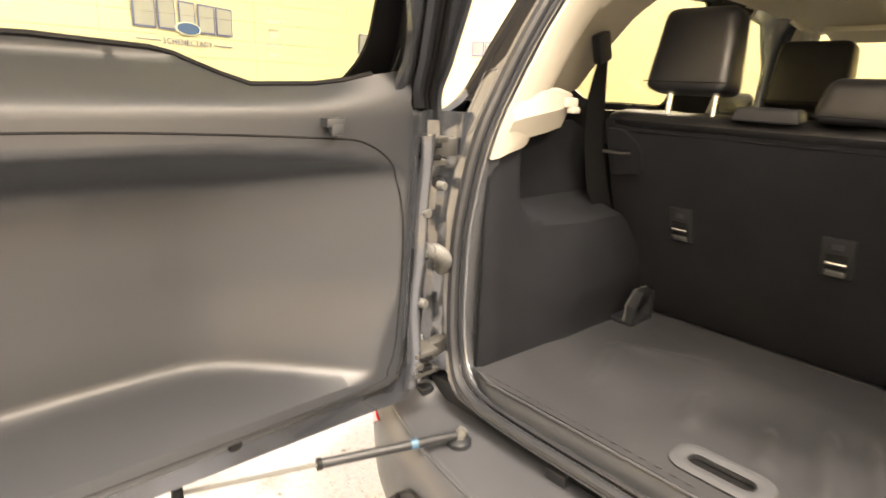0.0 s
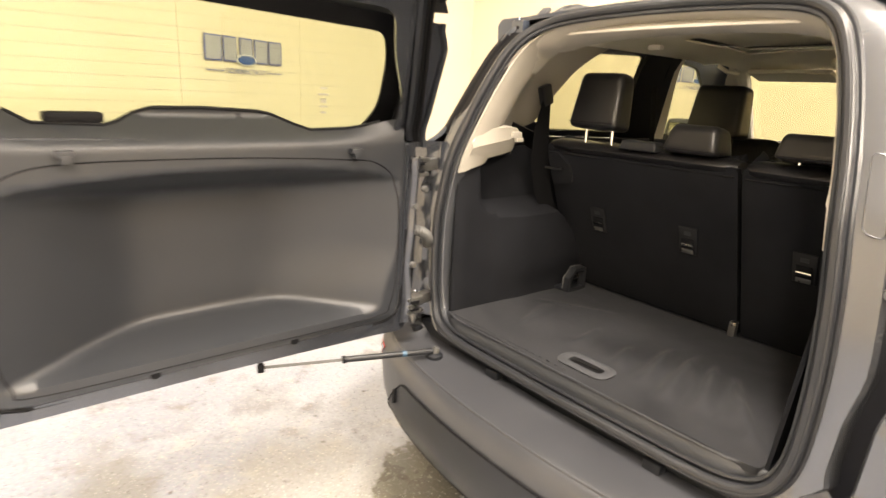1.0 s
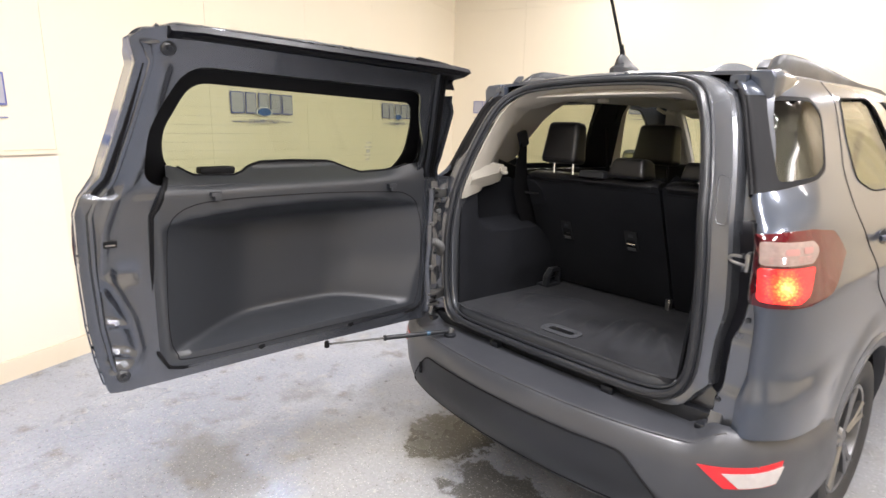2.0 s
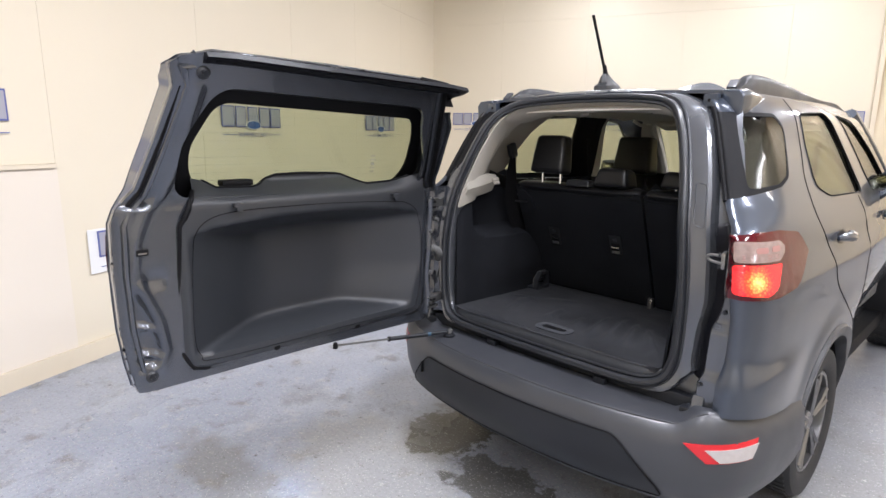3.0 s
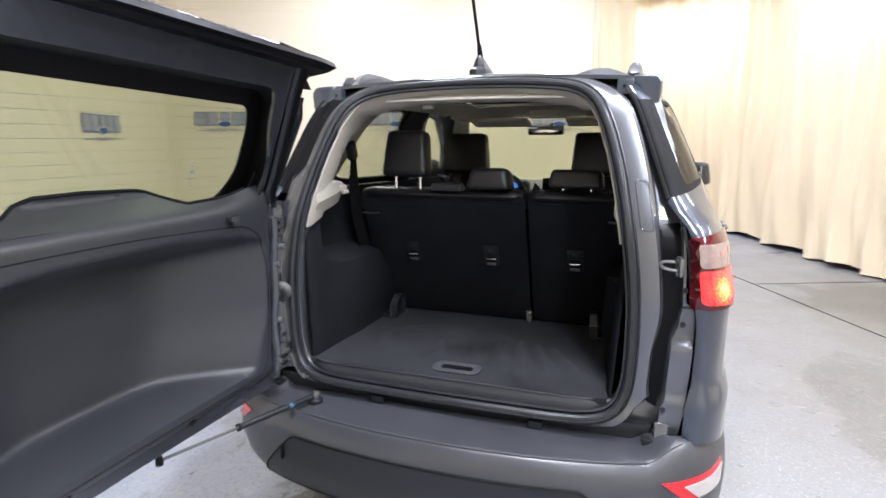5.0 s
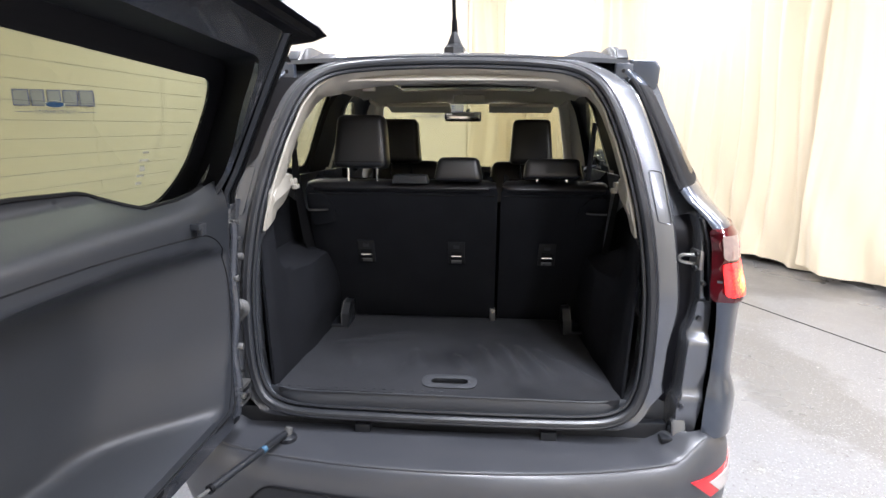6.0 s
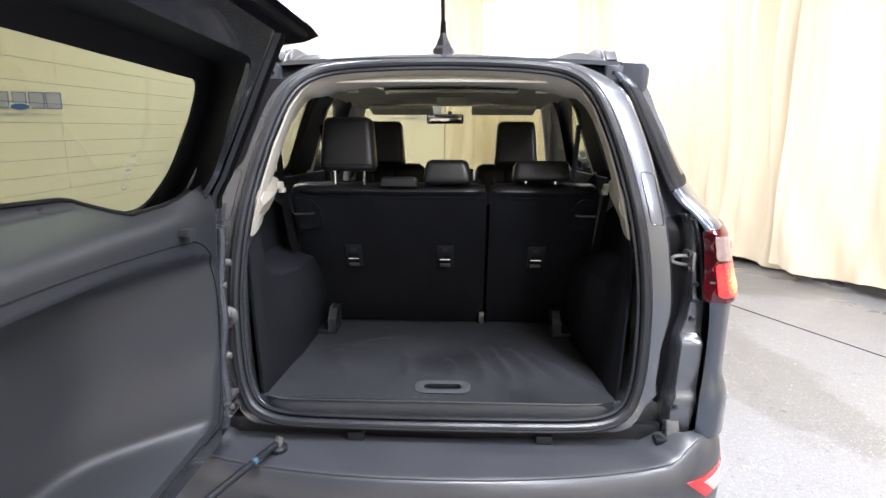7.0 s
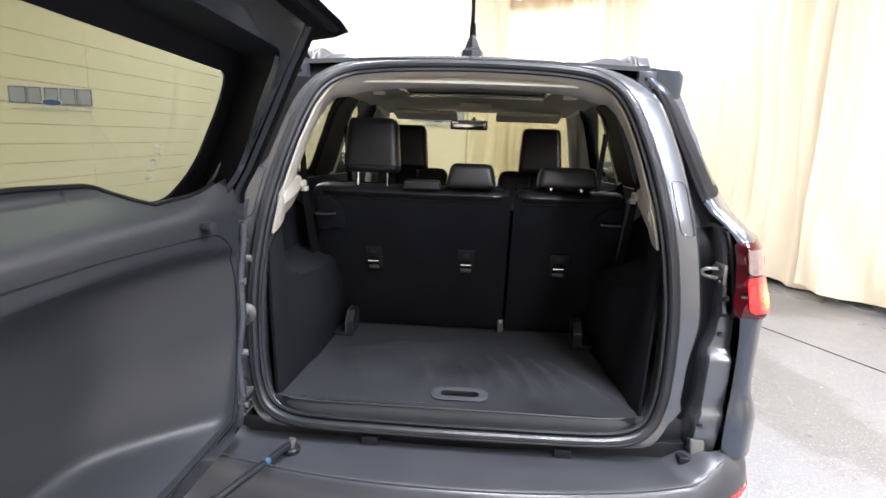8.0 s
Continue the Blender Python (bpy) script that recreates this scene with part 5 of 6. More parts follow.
part("mirror_stem", tube([(-0.03, 2.47, 1.51), (-0.02, 2.52, 1.54)], 0.012, 7), MATT_BLACK, inner_mirror)

# wheels


def car_wheel(x, y, sd):
    c = Vector((x, y, 0.32))

    def ring(r, dx, n=40):
        return [c + Vector((sd * dx, r * math.cos(q), r * math.sin(q))) for q in (2 * math.pi * k / n for k in range(n))]

    tyre = part("wheel", loft([ring(0.215, -0.19), ring(0.27, -0.205), ring(0.308, -0.195), ring(0.32, -0.17), ring(0.32, -0.03), ring(0.308, -0.004), ring(0.27, 0.006), ring(0.225, -0.006), ring(0.215, -0.02)]), TYRE, car, "road wheel with a spoked alloy rim", 40)
    tread = bmesh.new()
    for k in range(60):
        q = 2 * math.pi * k / 60
        m = Matrix.Translation(c + Vector((sd * -0.1, 0.321 * math.cos(q), 0.321 * math.sin(q)))) @ Matrix.Rotation(q - math.pi / 2, 4, "X")
        for dx in (-0.055, 0.0, 0.055):
            box((0.045, 0.02, 0.006), m @ Matrix.Translation((dx, 0.008 * (dx != 0), 0)), bm=tread)
    part("tread", tread, TYRE, tyre)
    part("rim", loft([ring(0.217, -0.02), ring(0.212, -0.012), ring(0.200, -0.014), ring(0.196, -0.05), ring(0.196, -0.16)]), ALLOY, tyre, "grey alloy rim")
    part("brake_disc", disc(c + Vector((sd * -0.10, 0, 0)), (sd, 0, 0), 0.14, 0.02, sides=28), STEEL, tyre)
    part("hub_cap", disc(c + Vector((sd * -0.05, 0, 0)), (sd, 0, 0), 0.05, 0.03), ALLOY, tyre)
    for k in range(5):
        for off in (-0.16, 0.16):
            q = 2 * math.pi * k / 5 + 0.3
            e = Vector((0, math.cos(q + off), math.sin(q + off)))
            i = Vector((0, math.cos(q + off * 0.5), math.sin(q + off * 0.5)))
            part("spoke", tube([c + i * 0.035 + Vector((sd * -0.03, 0, 0)), c + (i + e) * 0.06 + Vector((sd * -0.022, 0, 0)), c + e * 0.203 + Vector((sd * -0.02, 0, 0))], [0.016, 0.013, 0.015], 6, squash=0.7), ALLOY, tyre)
    return tyre


for sd in (1, -1):
    car_wheel(sd * 0.822, AXLE, sd)
    car_wheel(sd * 0.79, AXLE + 2.5, sd)

# ---- car: tailgate, swung open about its left edge ----


def gate_x(z):
    lower, upper = -0.535 + 0.046 * (z - 0.97), -0.505 + 0.596 * (z - 1.29)
    k = smooth((z - 1.235) / 0.09)
    return lower * (1 - k) + upper * k


GATE = [(-0.967, 0.652), (-0.985, 0.74), (-1.0, 0.86), (-1.006, 1.04), (-1.002, 1.20), (-0.985, 1.245), (-0.938, 1.30), (-0.90, 1.44), (-0.862, 1.60), (-0.878, 1.655), (-0.85, 1.675), (-0.776, 1.69),
        (-0.4, 1.684), (0.0, 1.672), (0.13, 1.662), (0.165, 1.55), (0.225, 1.38), (0.268, 1.25), (0.282, 1.1), (0.287, 0.8), (0.285, 0.66), (0.262, 0.634), (0.13, 0.640), (-0.35, 0.650), (-0.834, 0.650)]
GLASS = rounded([(-0.694, 1.566), (-0.763, 1.428), (-0.758, 1.345), (-0.711, 1.277), (0.106, 1.267), (0.156, 1.340), (0.139, 1.470), (0.108, 1.537)], 0.05)
FRAME_HOLE = rounded([(-0.745, 1.600), (-0.835, 1.430), (-0.830, 1.300), (-0.800, 1.270), (0.170, 1.250), (0.175, 1.345), (0.085, 1.480), (0.050, 1.575)], 0.06)
TRIM = [(-0.761, 1.289), (-0.752, 1.327), (-0.718, 1.319), (-0.676, 1.293), (-0.549, 1.289), (-0.522, 1.296), (-0.485, 1.313), (-0.448, 1.326), (-0.336, 1.328), (-0.198, 1.322), (-0.166, 1.316), (-0.113, 1.292), (-0.076, 1.279), (0.025, 1.283), (0.075, 1.290), (0.130, 1.303), (0.184, 1.312), (0.212, 1.296), (0.200, 1.260), (0.225, 1.150), (0.236, 0.980), (0.236, 0.820), (0.222, 0.735), (0.180, 0.690), (0.120, 0.675), (-0.300, 0.672), (-0.740, 0.678), (-0.800, 0.700), (-0.832, 0.760), (-0.838, 0.860), (-0.822, 1.040), (-0.815, 1.180)]


GLASS_SEAT = rounded([(-0.716, 1.605), (-0.810, 1.428), (-0.805, 1.293), (-0.774, 1.241), (0.205, 1.225), (0.220, 1.340), (0.184, 1.480), (0.147, 1.579)], 0.06)
TRAY = rounded([(-0.80, 0.715), (0.20, 0.715), (0.205, 1.225), (-0.79, 1.225)], 0.05)


FIELD_LINE = [(-0.958, 0.98), (-0.958, 1.03), (-0.943, 1.15), (-0.908, 1.238), (-0.862, 1.285), (-0.84, 1.36), (-0.80, 1.589)]


def line_distance(y, z, line):
    p, best = Vector((y, z)), 9.0
    for a, b in zip(line, line[1:]):
        a, b = Vector(a), Vector(b)
        t = max(0.0, min(1.0, (p - a).dot(b - a) / (b - a).length_squared))
        best = min(best, (p - a.lerp(b, t)).length)
    return best


def steel_face(y, z):
    """The gate's painted inner panel: stepped rim, stamped field, a ribbed pocket low on the free edge."""
    d = min((y + 1.0) * 1.0, 0.285 - y) if z < 1.25 else min(y + 0.94 - 0.2 * (z - 1.25), 0.25 - 0.3 * (z - 1.25) - y)
    x = gate_x(z) - 0.010 - 0.022 * (1 - smooth((d - 0.006) / 0.055))
    if y < -0.76:
        x += 0.009 * math.exp(-(line_distance(y, z, FIELD_LINE) / 0.013) ** 2)
    if y < -0.83 and z < 1.25:
        ridge = float(np.interp(z, [0.70, 0.731, 0.778, 0.883, 1.0], [-0.91, -0.895, -0.878, -0.894, -0.938]))
        low = smooth((z - 0.715) / 0.02) * (1 - smooth((z - 0.965) / 0.04)) * smooth((ridge - 0.006 - y) / 0.022) * smooth((y + 0.968) / 0.012)
        ribs = max(math.exp(-((z - r + 0.3 * (y + 0.94)) / 0.009) ** 2) for r in (0.775, 0.865, 0.735))
        x -= 0.020 * low * (1 - 0.8 * ribs)
        x += 0.010 * math.exp(-((y - ridge) / 0.014) ** 2) * smooth((z - 0.70) / 0.03) * (1 - smooth((z - 0.99) / 0.04))
        x -= 0.010 * math.exp(-((z - 1.02) / 0.025) ** 2) * smooth((y + 0.935) / 0.02) * (1 - smooth((y + 0.875) / 0.02))
    return Vector((x, y, z))


tailgate = part("tailgate", sheet(GATE, steel_face, 0.010, 0.012, [FRAME_HOLE, TRAY]), PAINT_SHADED, car, "dark grey tailgate standing open, its inner side grey plastic", 70)


def skin_face(y, z):
    deep = 0.078 * smooth(min(y + 0.99, 0.27 - y) / 0.08) * smooth((1.68 - z) / 0.06)
    base = gate_x(z) - 0.070 - deep - 0.090 * max(0.0, math.sin(math.pi * min(1, max(0, (z - 0.62) / 0.60)))) ** 0.5 * max(0.0, 1 - ((y + 0.36) / 0.66) ** 6)
    return Vector((base, y, z))


GATE_IN = GATE[::-1]
part("outer_skin", sheet(GATE_IN, skin_face, 0.045, 0.004, [GLASS_SEAT]), PAINT, tailgate)
rim_in = dense(GATE, 0.03)
rows = [[steel_face(y, z) - Vector((0.004, 0, 0)) for y, z in rim_in], [(steel_face(y, z) * 0.45 + skin_face(y, z) * 0.55) for y, z in rim_in], [skin_face(y, z) + Vector((0.002, 0, 0)) for y, z in rim_in]]
part("gate_edge", loft(rows), PAINT, tailgate)
part("gate_lamp", sheet(rounded([(-1.006, 1.04), (-1.004, 1.17), (-0.95, 1.19), (-0.93, 1.04)], 0.01), lambda y, z: skin_face(y, z) - Vector((0.003, 0, 0)), 0.03, 0.006), RED_DARK, tailgate, "red lamp strip on the tailgate")
# glass with its dark border


def pane(y, z):
    return Vector((-0.620 + 0.53 * (z - 1.29), y, z))


part("frit_border", sheet(rounded([(-0.736, 1.617), (-0.830, 1.440), (-0.825, 1.281), (-0.794, 1.229), (0.225, 1.213), (0.240, 1.328), (0.204, 1.492), (0.167, 1.591)], 0.06), lambda y, z: pane(y, z) + Vector((0.002, 0, 0)), 0.03, 0.006, [GLASS]), MATT_BLACK, tailgate)
part("rear_glass", sheet(GLASS, pane, 0.05, 0.004), GLASS_REAR, tailgate, "tinted rear glass with heater lines")
# matt black puts the deep recess's shade on this painted steel
rows = []
near, deep = (rounded_loop(loop, 120) for loop in (FRAME_HOLE, GLASS_SEAT))
for t in (0.0, 0.12, 0.5, 1.0):
    rows.append([steel_face(*a).lerp(pane(*b) + Vector((0.004, 0, 0)), t) for a, b in zip(near, deep)])
part("glass_reveal", loft(rows), MATT_BLACK, tailgate)
for k in range(9):
    z = 1.315 + 0.0265 * k
    y0 = float(np.interp(z, [1.28, 1.35, 1.43, 1.56], [-0.70, -0.755, -0.76, -0.685]))
    part("heater_line", tube([pane(y0 + (0.10 - y0) * i / 6, z) + Vector((0.001, 0, 0)) for i in range(7)], 0.0003, 4), GREY_RUBBER, tailgate)
for k, (w, h) in enumerate(((0.02, 0.004), (0.03, 0.004), (0.016, 0.012), (0.024, 0.004), (0.018, 0.005))):
    part("glass_mark", box((0.001, w, h), Matrix.Translation(pane(-0.03 + 0.004 * k, 1.388 - 0.016 * k) + Vector((0.0012, 0, 0)))), GLASS_PRINT, tailgate)
# inner trim with its deep recess


def soft_min(values, k=0.010):
    return -k * math.log(sum(math.exp(-v / k) for v in values))


def trim_face(y, z):
    """Flat field with a deep tray: steep top and free side, long slope to the hinges, slanted ledge."""
    bow = 0.030 * ((y + 0.3) / 0.46) ** 2 * (1 if y < -0.3 else 1.3)
    hollow = soft_min(((y + 0.80) * 0.62, (0.198 - 0.050 * smooth((0.95 - z) / 0.2) - y) * 0.66, 0.178), 0.022)
    d = soft_min((hollow, (1.192 - bow - z) * 2.6, (z - 0.732) * 5.0), 0.026)
    d = max(0.0, d)
    # soft roll over the outer edge, and a belt that leans back to the glass
    e = min(y + 0.835, 0.236 - y, z - 0.672)
    rim = 0.022 * (1 - smooth(e / 0.035))
    lean = 0.005 * math.log(1 + math.exp((z - 1.252) / 0.005))
    back = 1.42 * lean * (1 - 0.72 * smooth((y + 0.10) / 0.28)) * (1 - 0.3 * smooth((-0.66 - y) / 0.08))
    x = min(gate_x(z), -0.520) + 0.006 - d - rim - back
    return Vector((max(x, pane(y, z).x + 0.006) if z > 1.27 else x, y, z))


trim = part("gate_trim", sheet(TRIM, trim_face, 0.010, 0.004), TRIM_PLASTIC, tailgate, "grey plastic inner trim with a deep recess", 70)
part("trim_lip", tube([trim_face(y, z) + Vector((-0.002, 0, 0.002)) for y, z in open_line(TRIM[2:16], 0.02)], 0.0045, 6), MATT_BLACK, tailgate)
groove = curve_points([(0, -0.778, 1.10), (0, -0.765, 1.165), (0, -0.711, 1.203), (0, -0.614, 1.217), (0, -0.42, 1.219), (0, -0.23, 1.216), (0, 0.02, 1.203), (0, 0.11, 1.19), (0, 0.172, 1.14), (0, 0.196, 1.04), (0, 0.196, 0.85), (0, 0.18, 0.745), (0, 0.12, 0.712), (0, -0.3, 0.709), (0, -0.72, 0.712), (0, -0.775, 0.74), (0, -0.792, 0.82), (0, -0.788, 0.98)], 6, closed=True)
part("trim_groove", tube([trim_face(p.y, p.z) for p in groove], 0.0018, 4, closed=True), MATT_BLACK, tailgate)
for y, z in ((-0.632, 1.236), (0.035, 1.226)):
    p = trim_face(y, z)
    part("trim_hook", box((0.022, 0.034, 0.014), Matrix.Translation(p + Vector((0.010, 0, 0.002))), 0.003), TRIM_PLASTIC, tailgate)
    part("trim_hook", box((0.012, 0.022, 0.018), Matrix.Translation(p + Vector((0.016, 0.002, -0.009))), 0.003), TRIM_PLASTIC, tailgate)
for y in (-0.497, -0.135):
    p = trim_face(y, 0.694)
    part("trim_hole", disc(p + Vector((-0.004, 0, 0)), (1, 0, -0.2), 0.0125, 0.007, sides=14), MATT_BLACK, tailgate)
part("wiper_motor_cover", box((0.05, 0.11, 0.022), Matrix.Translation((-0.590, -0.600, 1.306)), 0.008), MATT_BLACK, tailgate)
# latch, buffers and rubber plugs
part("latch_slot", box((0.012, 0.036, 0.020), Matrix.Translation((steel_face(-0.93, 1.112).x + 0.001, -0.93, 1.112)), 0.003), MATT_BLACK, tailgate)
part("latch_claw", box((0.006, 0.026, 0.005), Matrix.Translation((steel_face(-0.93, 1.112).x + 0.006, -0.93, 1.109)), 0.002), STEEL, tailgate)
for y, z in ((-0.928, 0.702), (-0.795, 1.637)):
    p = steel_face(y, z)
    plug = part("rubber_buffer", disc(p + Vector((-0.006, 0, 0)), (1, 0, -0.1 if z < 1 else -0.6), 0.019, 0.014, sides=18, bevel=0.25), RUBBER, tailgate)
    part("buffer_pin", disc(p + Vector((0.005, 0, 0)), (1, 0, -0.1 if z < 1 else -0.6), 0.008, 0.012, sides=12), BLACK_PLASTIC, tailgate)
# spoiler along the top
rows = []
for k in range(25):
    t = k / 24
    y = -0.80 + 1.0 * t
    end = smooth((abs(t - 0.5) - 0.42) / 0.08)
    z = 1.697 - 0.032 * t - 0.004 * end
    x0, x1 = -0.262 - 0.004 * end, -0.47 + 0.10 * end
    rows.append([Vector(p) for p in ((x0 - 0.02, y, z - 0.034), (x0 + 0.012, y, z - 0.022), (x0 + 0.002, y, z - 0.008), (x0 - 0.05, y, z - 0.012), (x1, y, z - 0.062), (x1 - 0.004, y, z - 0.072), (x1 + 0.03, y, z - 0.078), (x0 - 0.09, y, z - 0.044))])
part("spoiler", loft(rows, caps=True), FRIT, tailgate, "dark grey roof spoiler")
rows = []
for k in range(25):
    y = -0.77 + 0.93 * k / 24
    z = 1.676 - 0.030 * k / 24
    rows.append([Vector(p) for p in ((-0.268, y, z + 0.004), (-0.262, y, z - 0.004), (-0.272, y, z - 0.016), (-0.286, y, z - 0.014), (-0.286, y, z + 0.004))])
part("spoiler_seal", loft(rows, caps=True), MATT_BLACK, tailgate)
# rubber channel up the free edge
rim_path = open_line(GATE[:15], 0.025)
rows, groove_line = [], []
for i, (y, z) in enumerate(rim_path):
    (y0, z0), (y1, z1) = rim_path[max(i - 1, 0)], rim_path[min(i + 1, len(rim_path) - 1)]
    n = Vector((z1 - z0, -(y1 - y0))).normalized()
    ring = []
    for d, up in ((-0.001, -0.062), (-0.001, -0.040), (0.003, -0.034), (0.009, -0.034), (0.012, -0.046), (0.018, -0.048), (0.023, -0.028), (0.029, -0.016), (0.036, -0.013), (0.043, -0.024)):
        q = (y + n.x * d, z + n.y * d)
        ring.append(Vector((gate_x(q[1]) + up, q[0], q[1])))
    rows.append(ring)
    groove_line.append(Vector((gate_x(z + n.y * 0.015) - 0.043, y + n.x * 0.015, z + n.y * 0.015)))
part("edge_flange", loft(rows, closed=False), PAINT_SHADED, tailgate, "", 28)
part("edge_seal", tube(groove_line, 0.0045, 6), MATT_BLACK, tailgate)
upper_rim = [p + Vector((0.010, 0.004, 0)) for p in groove_line if 1.25 < p.z < 1.62]
part("edge_seal", tube(upper_rim, 0.0075, 7), MATT_BLACK, tailgate)
part("trim_gap", tube([trim_face(y, z) + Vector((-0.004, 0, 0)) for y, z in open_line(TRIM[20:] + TRIM[:1], 0.03)], 0.009, 6), MATT_BLACK, tailgate)
# stepped edge and seals up the hinge side beside the glass
upper_edge = open_line(GATE[13:18], 0.025)
rows = [[Vector((gate_x(z) + up, y + d, z)) for d, up in ((0.004, -0.060), (0.006, -0.030), (-0.004, -0.012), (-0.016, -0.016), (-0.024, -0.006), (-0.040, -0.004), (-0.046, -0.014))] for y, z in upper_edge]
part("edge_flange", loft(rows, closed=False), BLACK_PLASTIC, tailgate, "", 28)
# body-coloured return of the outer skin past the hinge edge
rows = []
for k in range(18):
    z = 1.225 + 0.02 * k
    tip, root = 0.312 - 0.18 * (z - 1.30) - 0.03 * smooth((z - 1.50) / 0.06), 0.20 - 0.3 * max(0.0, z - 1.45)
    rows.append([Vector((gate_x(z) + up, y, z)) for y, up in ((root, -0.085), (tip - 0.004, -0.088), (tip, -0.080), (tip, -0.050), (tip - 0.006, -0.042), (tip - 0.016, -0.044), (tip - 0.020, -0.056), (root, -0.060))])
part("edge_return", loft(rows, caps=True), PAINT_SHADED, tailgate, "", 28)
for d, up, r in ((0.006, -0.034, 0.011), (-0.006, -0.011, 0.007), (-0.024, -0.004, 0.004)):
    part("edge_seal", tube([Vector((gate_x(z) + up, y + d, z)) for y, z in upper_edge], r, 8), BELT, tailgate)
# hinges, wiring boot, inner edge steel
part("hinge_edge", sheet([(0.235, 0.66), (0.288, 0.66), (0.290, 1.20), (0.240, 1.20)], lambda y, z: Vector((gate_x(z) - 0.010 + 0.004 * math.sin(z * 28) + 0.012 * math.exp(-((y - 0.258 - 0.004 * math.sin(z * 19)) / 0.007) ** 2) - 0.02 * smooth((y - 0.272) / 0.014), y, z)), 0.006, 0.004), PAINT_SHADED, tailgate, "painted steel hinge edge", 70)
for z in (1.168, 0.716):
    hinge = part("hinge", box((0.05, 0.062, 0.012), Matrix.Translation((-0.566, 0.285, z + 0.022)), 0.003), STEEL, car, "zinc-plated tailgate hinge")
    part("hinge_leaf", box((0.05, 0.062, 0.012), Matrix.Translation((-0.566, 0.285, z - 0.022)), 0.003), STEEL, hinge)
    part("hinge_arm", box((0.03, 0.105, 0.036), Matrix.Translation((-0.592, 0.335, z)) @ Matrix.Rotation(radians(14), 4, "Z"), 0.004), STEEL, hinge)
    part("hinge_pin", tube([(-0.572, 0.275, z - 0.036), (-0.572, 0.275, z + 0.036)], 0.008, 10), CHROME, hinge)
    for dz in (-0.012, 0.012):
        part("hinge_slot", box((0.012, 0.03, 0.010), Matrix.Translation((-0.545, 0.282, z + dz)), 0.002), MATT_BLACK, hinge)
    part("hinge_bolt", disc((-0.545, 0.262, z), (1, 0, 0), 0.009, 0.01, sides=6), STEEL, hinge)
part("hinge_pillar", loft([[Vector(p) for p in ((-0.725, 0.350, z), (-0.66, 0.366, z), (-0.628, 0.366, z), (-0.618, 0.372 + 0.006 * math.sin(z * 31), z), (-0.600, 0.392, z), (-0.586, 0.394, z), (-0.580, 0.42, z))] for z in (0.64 + 0.02 * k for k in range(31))], closed=False), PAINT_SHADED, car, "painted hinge pillar of the body", 40)
boot = curve_points([(-0.560, 0.262, 0.965), (-0.545, 0.292, 0.966), (-0.556, 0.330, 0.940), (-0.595, 0.362, 0.905)], 11)
part("wiring_boot", tube(boot, [0.0145 + 0.0035 * (k % 2) for k in range(len(boot))], 14), GREY_RUBBER, car, "ribbed rubber wiring boot")
for z, y in ((1.05, 0.262), (0.86, 0.262), (1.10, 0.30)):
    part("edge_stud", disc((-0.548, y, z), (1, 0.2, 0), 0.010, 0.016, sides=10), GREY_RUBBER, tailgate)
part("jamb_buffer", disc((-0.618, 0.368, 1.09), (0.3, -1, 0), 0.013, 0.018, sides=12), RUBBER, car)
# gas strut
A, B = Vector((-0.584, -0.223, 0.619)), Vector((-0.432, 0.283, 0.600))
M = A.lerp(B, 0.44)
strut = part("gas_strut", tube([M, B.lerp(M, 0.03)], 0.0095, 12), BLACK_PLASTIC, car, "black gas strut holding the tailgate")
part("strut_rod", tube([A, M], 0.0045, 8), GREY_RUBBER, strut)
part("strut_collar", tube([M, M.lerp(B, 0.03)], 0.0115, 12), MATT_BLACK, strut)
part("strut_label", tube([M.lerp(B, 0.63), M.lerp(B, 0.68)], 0.0099, 12), STRUT_BLUE, strut)
part("strut_ball", disc(B + Vector((0, 0, -0.022)), (0, 0, 1), 0.026, 0.016, sides=16, bevel=0.4), BLACK_PLASTIC, strut)
part("strut_socket", disc(B + Vector((0, 0, -0.008)), (0.2, 0.3, 1), 0.012, 0.022, sides=12), GREY_RUBBER, strut)
part("strut_foot", disc(A + Vector((0.0, 0, -0.012)), (0, 0, 1), 0.010, 0.024, sides=12), MATT_BLACK, strut)

# ---- loose cargo mat ----
cargo_mat = thing("cargo_mat", (0, 0.7, 0.665), "dark grey felt cargo mat, creased, with a slotted grip", "cargo mat")
GRIP = (0.012, 0.460)
slot = rounded([(GRIP[0] - 0.055, GRIP[1] - 0.017), (GRIP[0] + 0.055, GRIP[1] - 0.017), (GRIP[0] + 0.055, GRIP[1] + 0.017), (GRIP[0] - 0.055, GRIP[1] + 0.017)], 0.016)
grip_rim = rounded([(GRIP[0] - 0.083, GRIP[1] - 0.045), (GRIP[0] + 0.083, GRIP[1] - 0.045), (GRIP[0] + 0.083, GRIP[1] + 0.045), (GRIP[0] - 0.083, GRIP[1] + 0.045)], 0.044, 7)
rnd = random.Random(4)
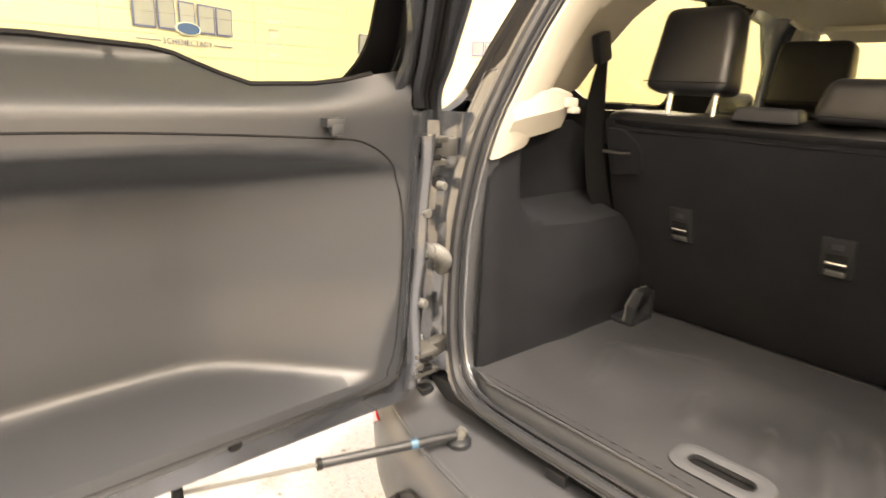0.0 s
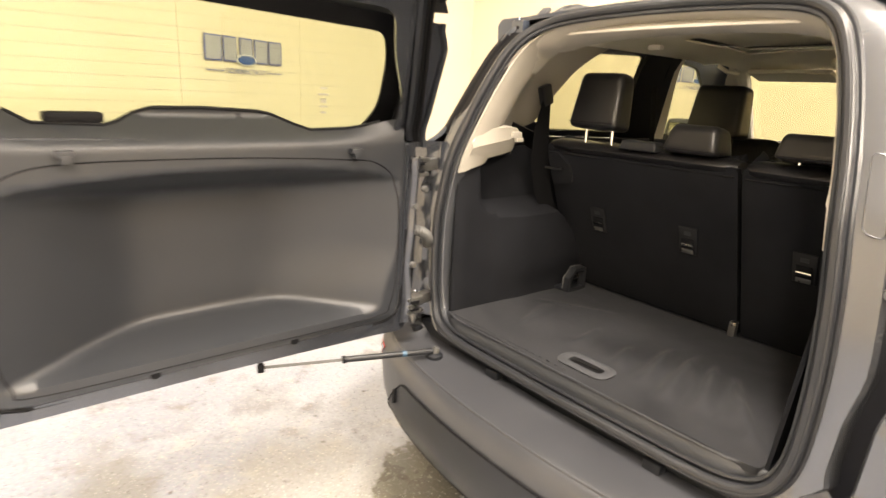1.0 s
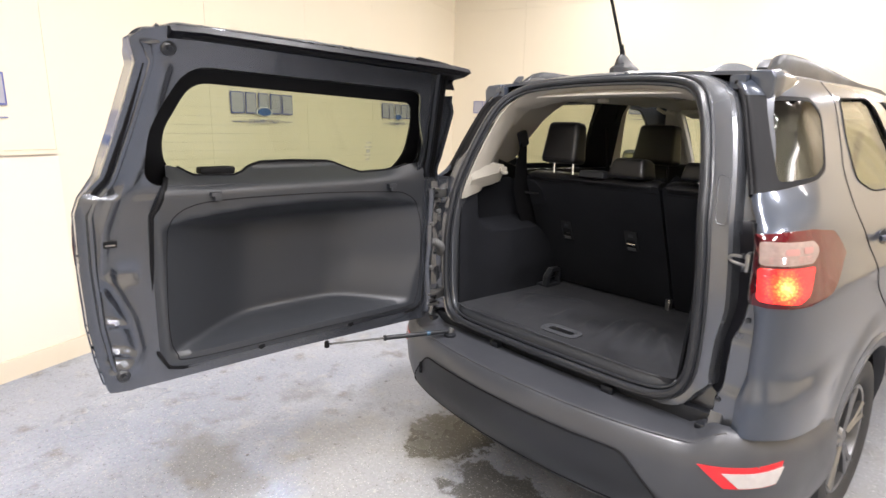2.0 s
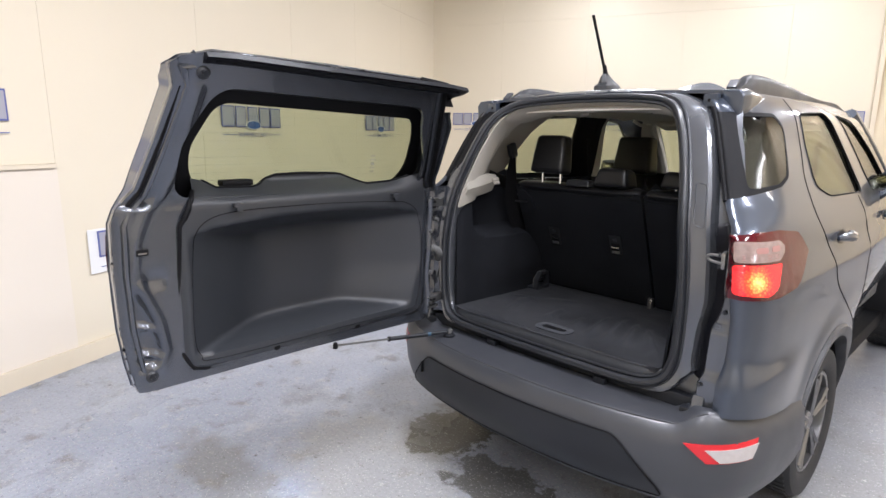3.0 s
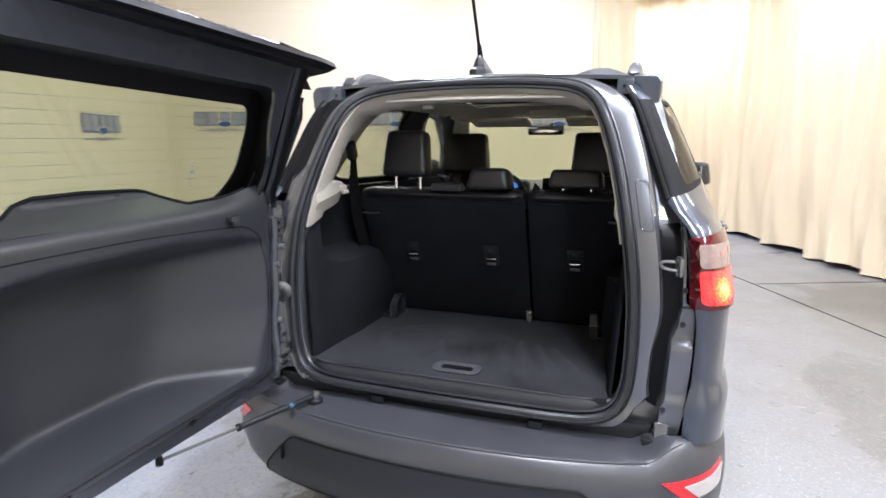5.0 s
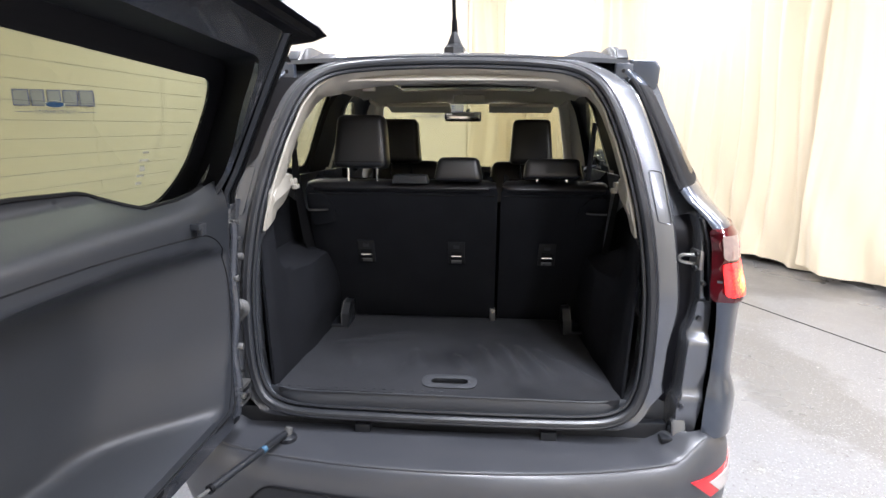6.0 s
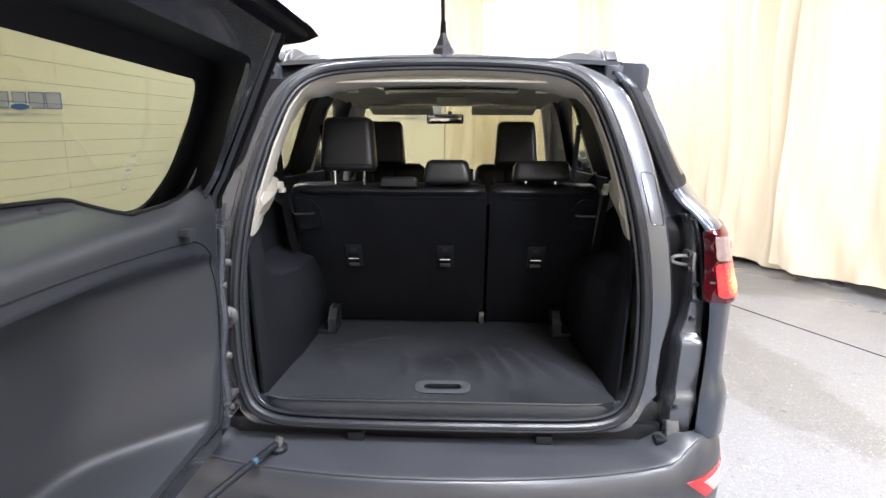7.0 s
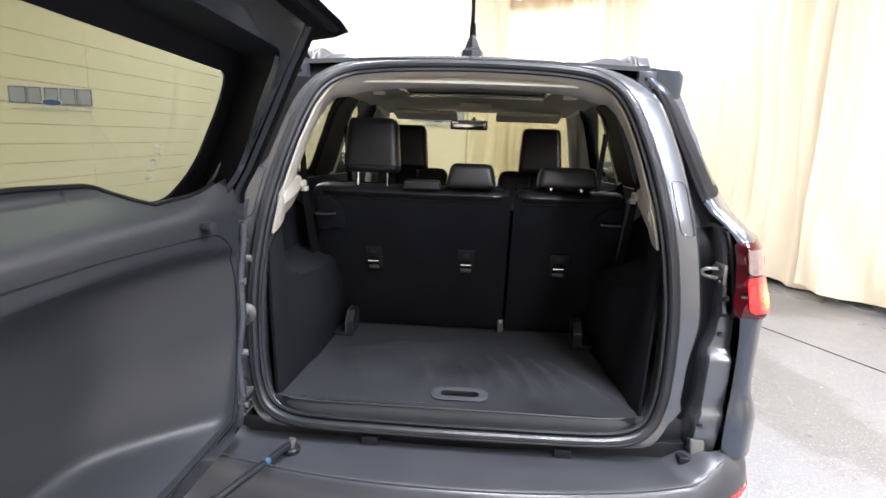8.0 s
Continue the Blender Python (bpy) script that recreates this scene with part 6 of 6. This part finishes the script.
FOLDS = [(0.10, 0.74, 0.155, 0.50, 0.006), (0.17, 0.75, 0.235, 0.48, 0.007), (0.235, 0.74, 0.315, 0.50, 0.007), (0.30, 0.72, 0.40, 0.50, 0.006), (0.36, 0.62, 0.46, 0.45, 0.005), (-0.12, 0.70, -0.09, 0.55, 0.004), (-0.40, 0.75, -0.15, 0.85, 0.003), (-0.30, 0.55, -0.36, 0.75, 0.003), (0.02, 0.66, 0.06, 0.53, 0.004)]


def mat_top(x, y):
    z = 0.688 + 0.0015 * math.sin(x * 9 + 1) * math.sin(y * 11)
    for x0, y0, x1, y1, h in FOLDS:
        d = Vector((x1 - x0, y1 - y0))
        q = Vector((x - x0, y - y0))
        t = q.dot(d) / d.length_squared
        off = (q.x * d.y - q.y * d.x) / d.length
        width = 0.011 + 0.016 * max(0, min(1, t))
        z += 2.6 * h * math.exp(-(off / width) ** 2) * smooth((t + 0.2) / 0.4) * (1 - smooth((t - 0.75) / 0.4))
    return Vector((x, y, z))


MAT = rounded([(-0.497, 0.385), (-0.44, 0.374), (0.44, 0.374), (0.505, 0.385), (0.462, 0.86), (0.455, 1.0), (0.43, 1.045), (-0.45, 1.045), (-0.468, 1.0), (-0.470, 0.86)], 0.02)
part("felt", sheet(MAT, mat_top, 0.0095, 0.018, [grip_rim]), MAT_FELT, cargo_mat, "creased dark felt", 60)
part("grip_frame", sheet(grip_rim, lambda x, y: Vector((x, y, 0.690 + 0.004 * math.exp(-((math.hypot(max(0, abs(x - GRIP[0]) - 0.04), y - GRIP[1]) - 0.031) / 0.012) ** 2))), 0.008, 0.012, [slot]), GRIP_PLASTIC, cargo_mat, "grey plastic grip frame")
# shallow plate coloured near-black for the shade inside the slot
part("slot_shade", box((0.13, 0.05, 0.012), Matrix.Translation((GRIP[0], GRIP[1], 0.672)), 0.004), BELT, cargo_mat)
for k in range(18):
    x = -0.49 + 0.028 * k
    part("stitch", tube([(x, 0.388, 0.6905), (x + 0.012, 0.389, 0.6905)], 0.0012, 4), RUBBER, cargo_mat)
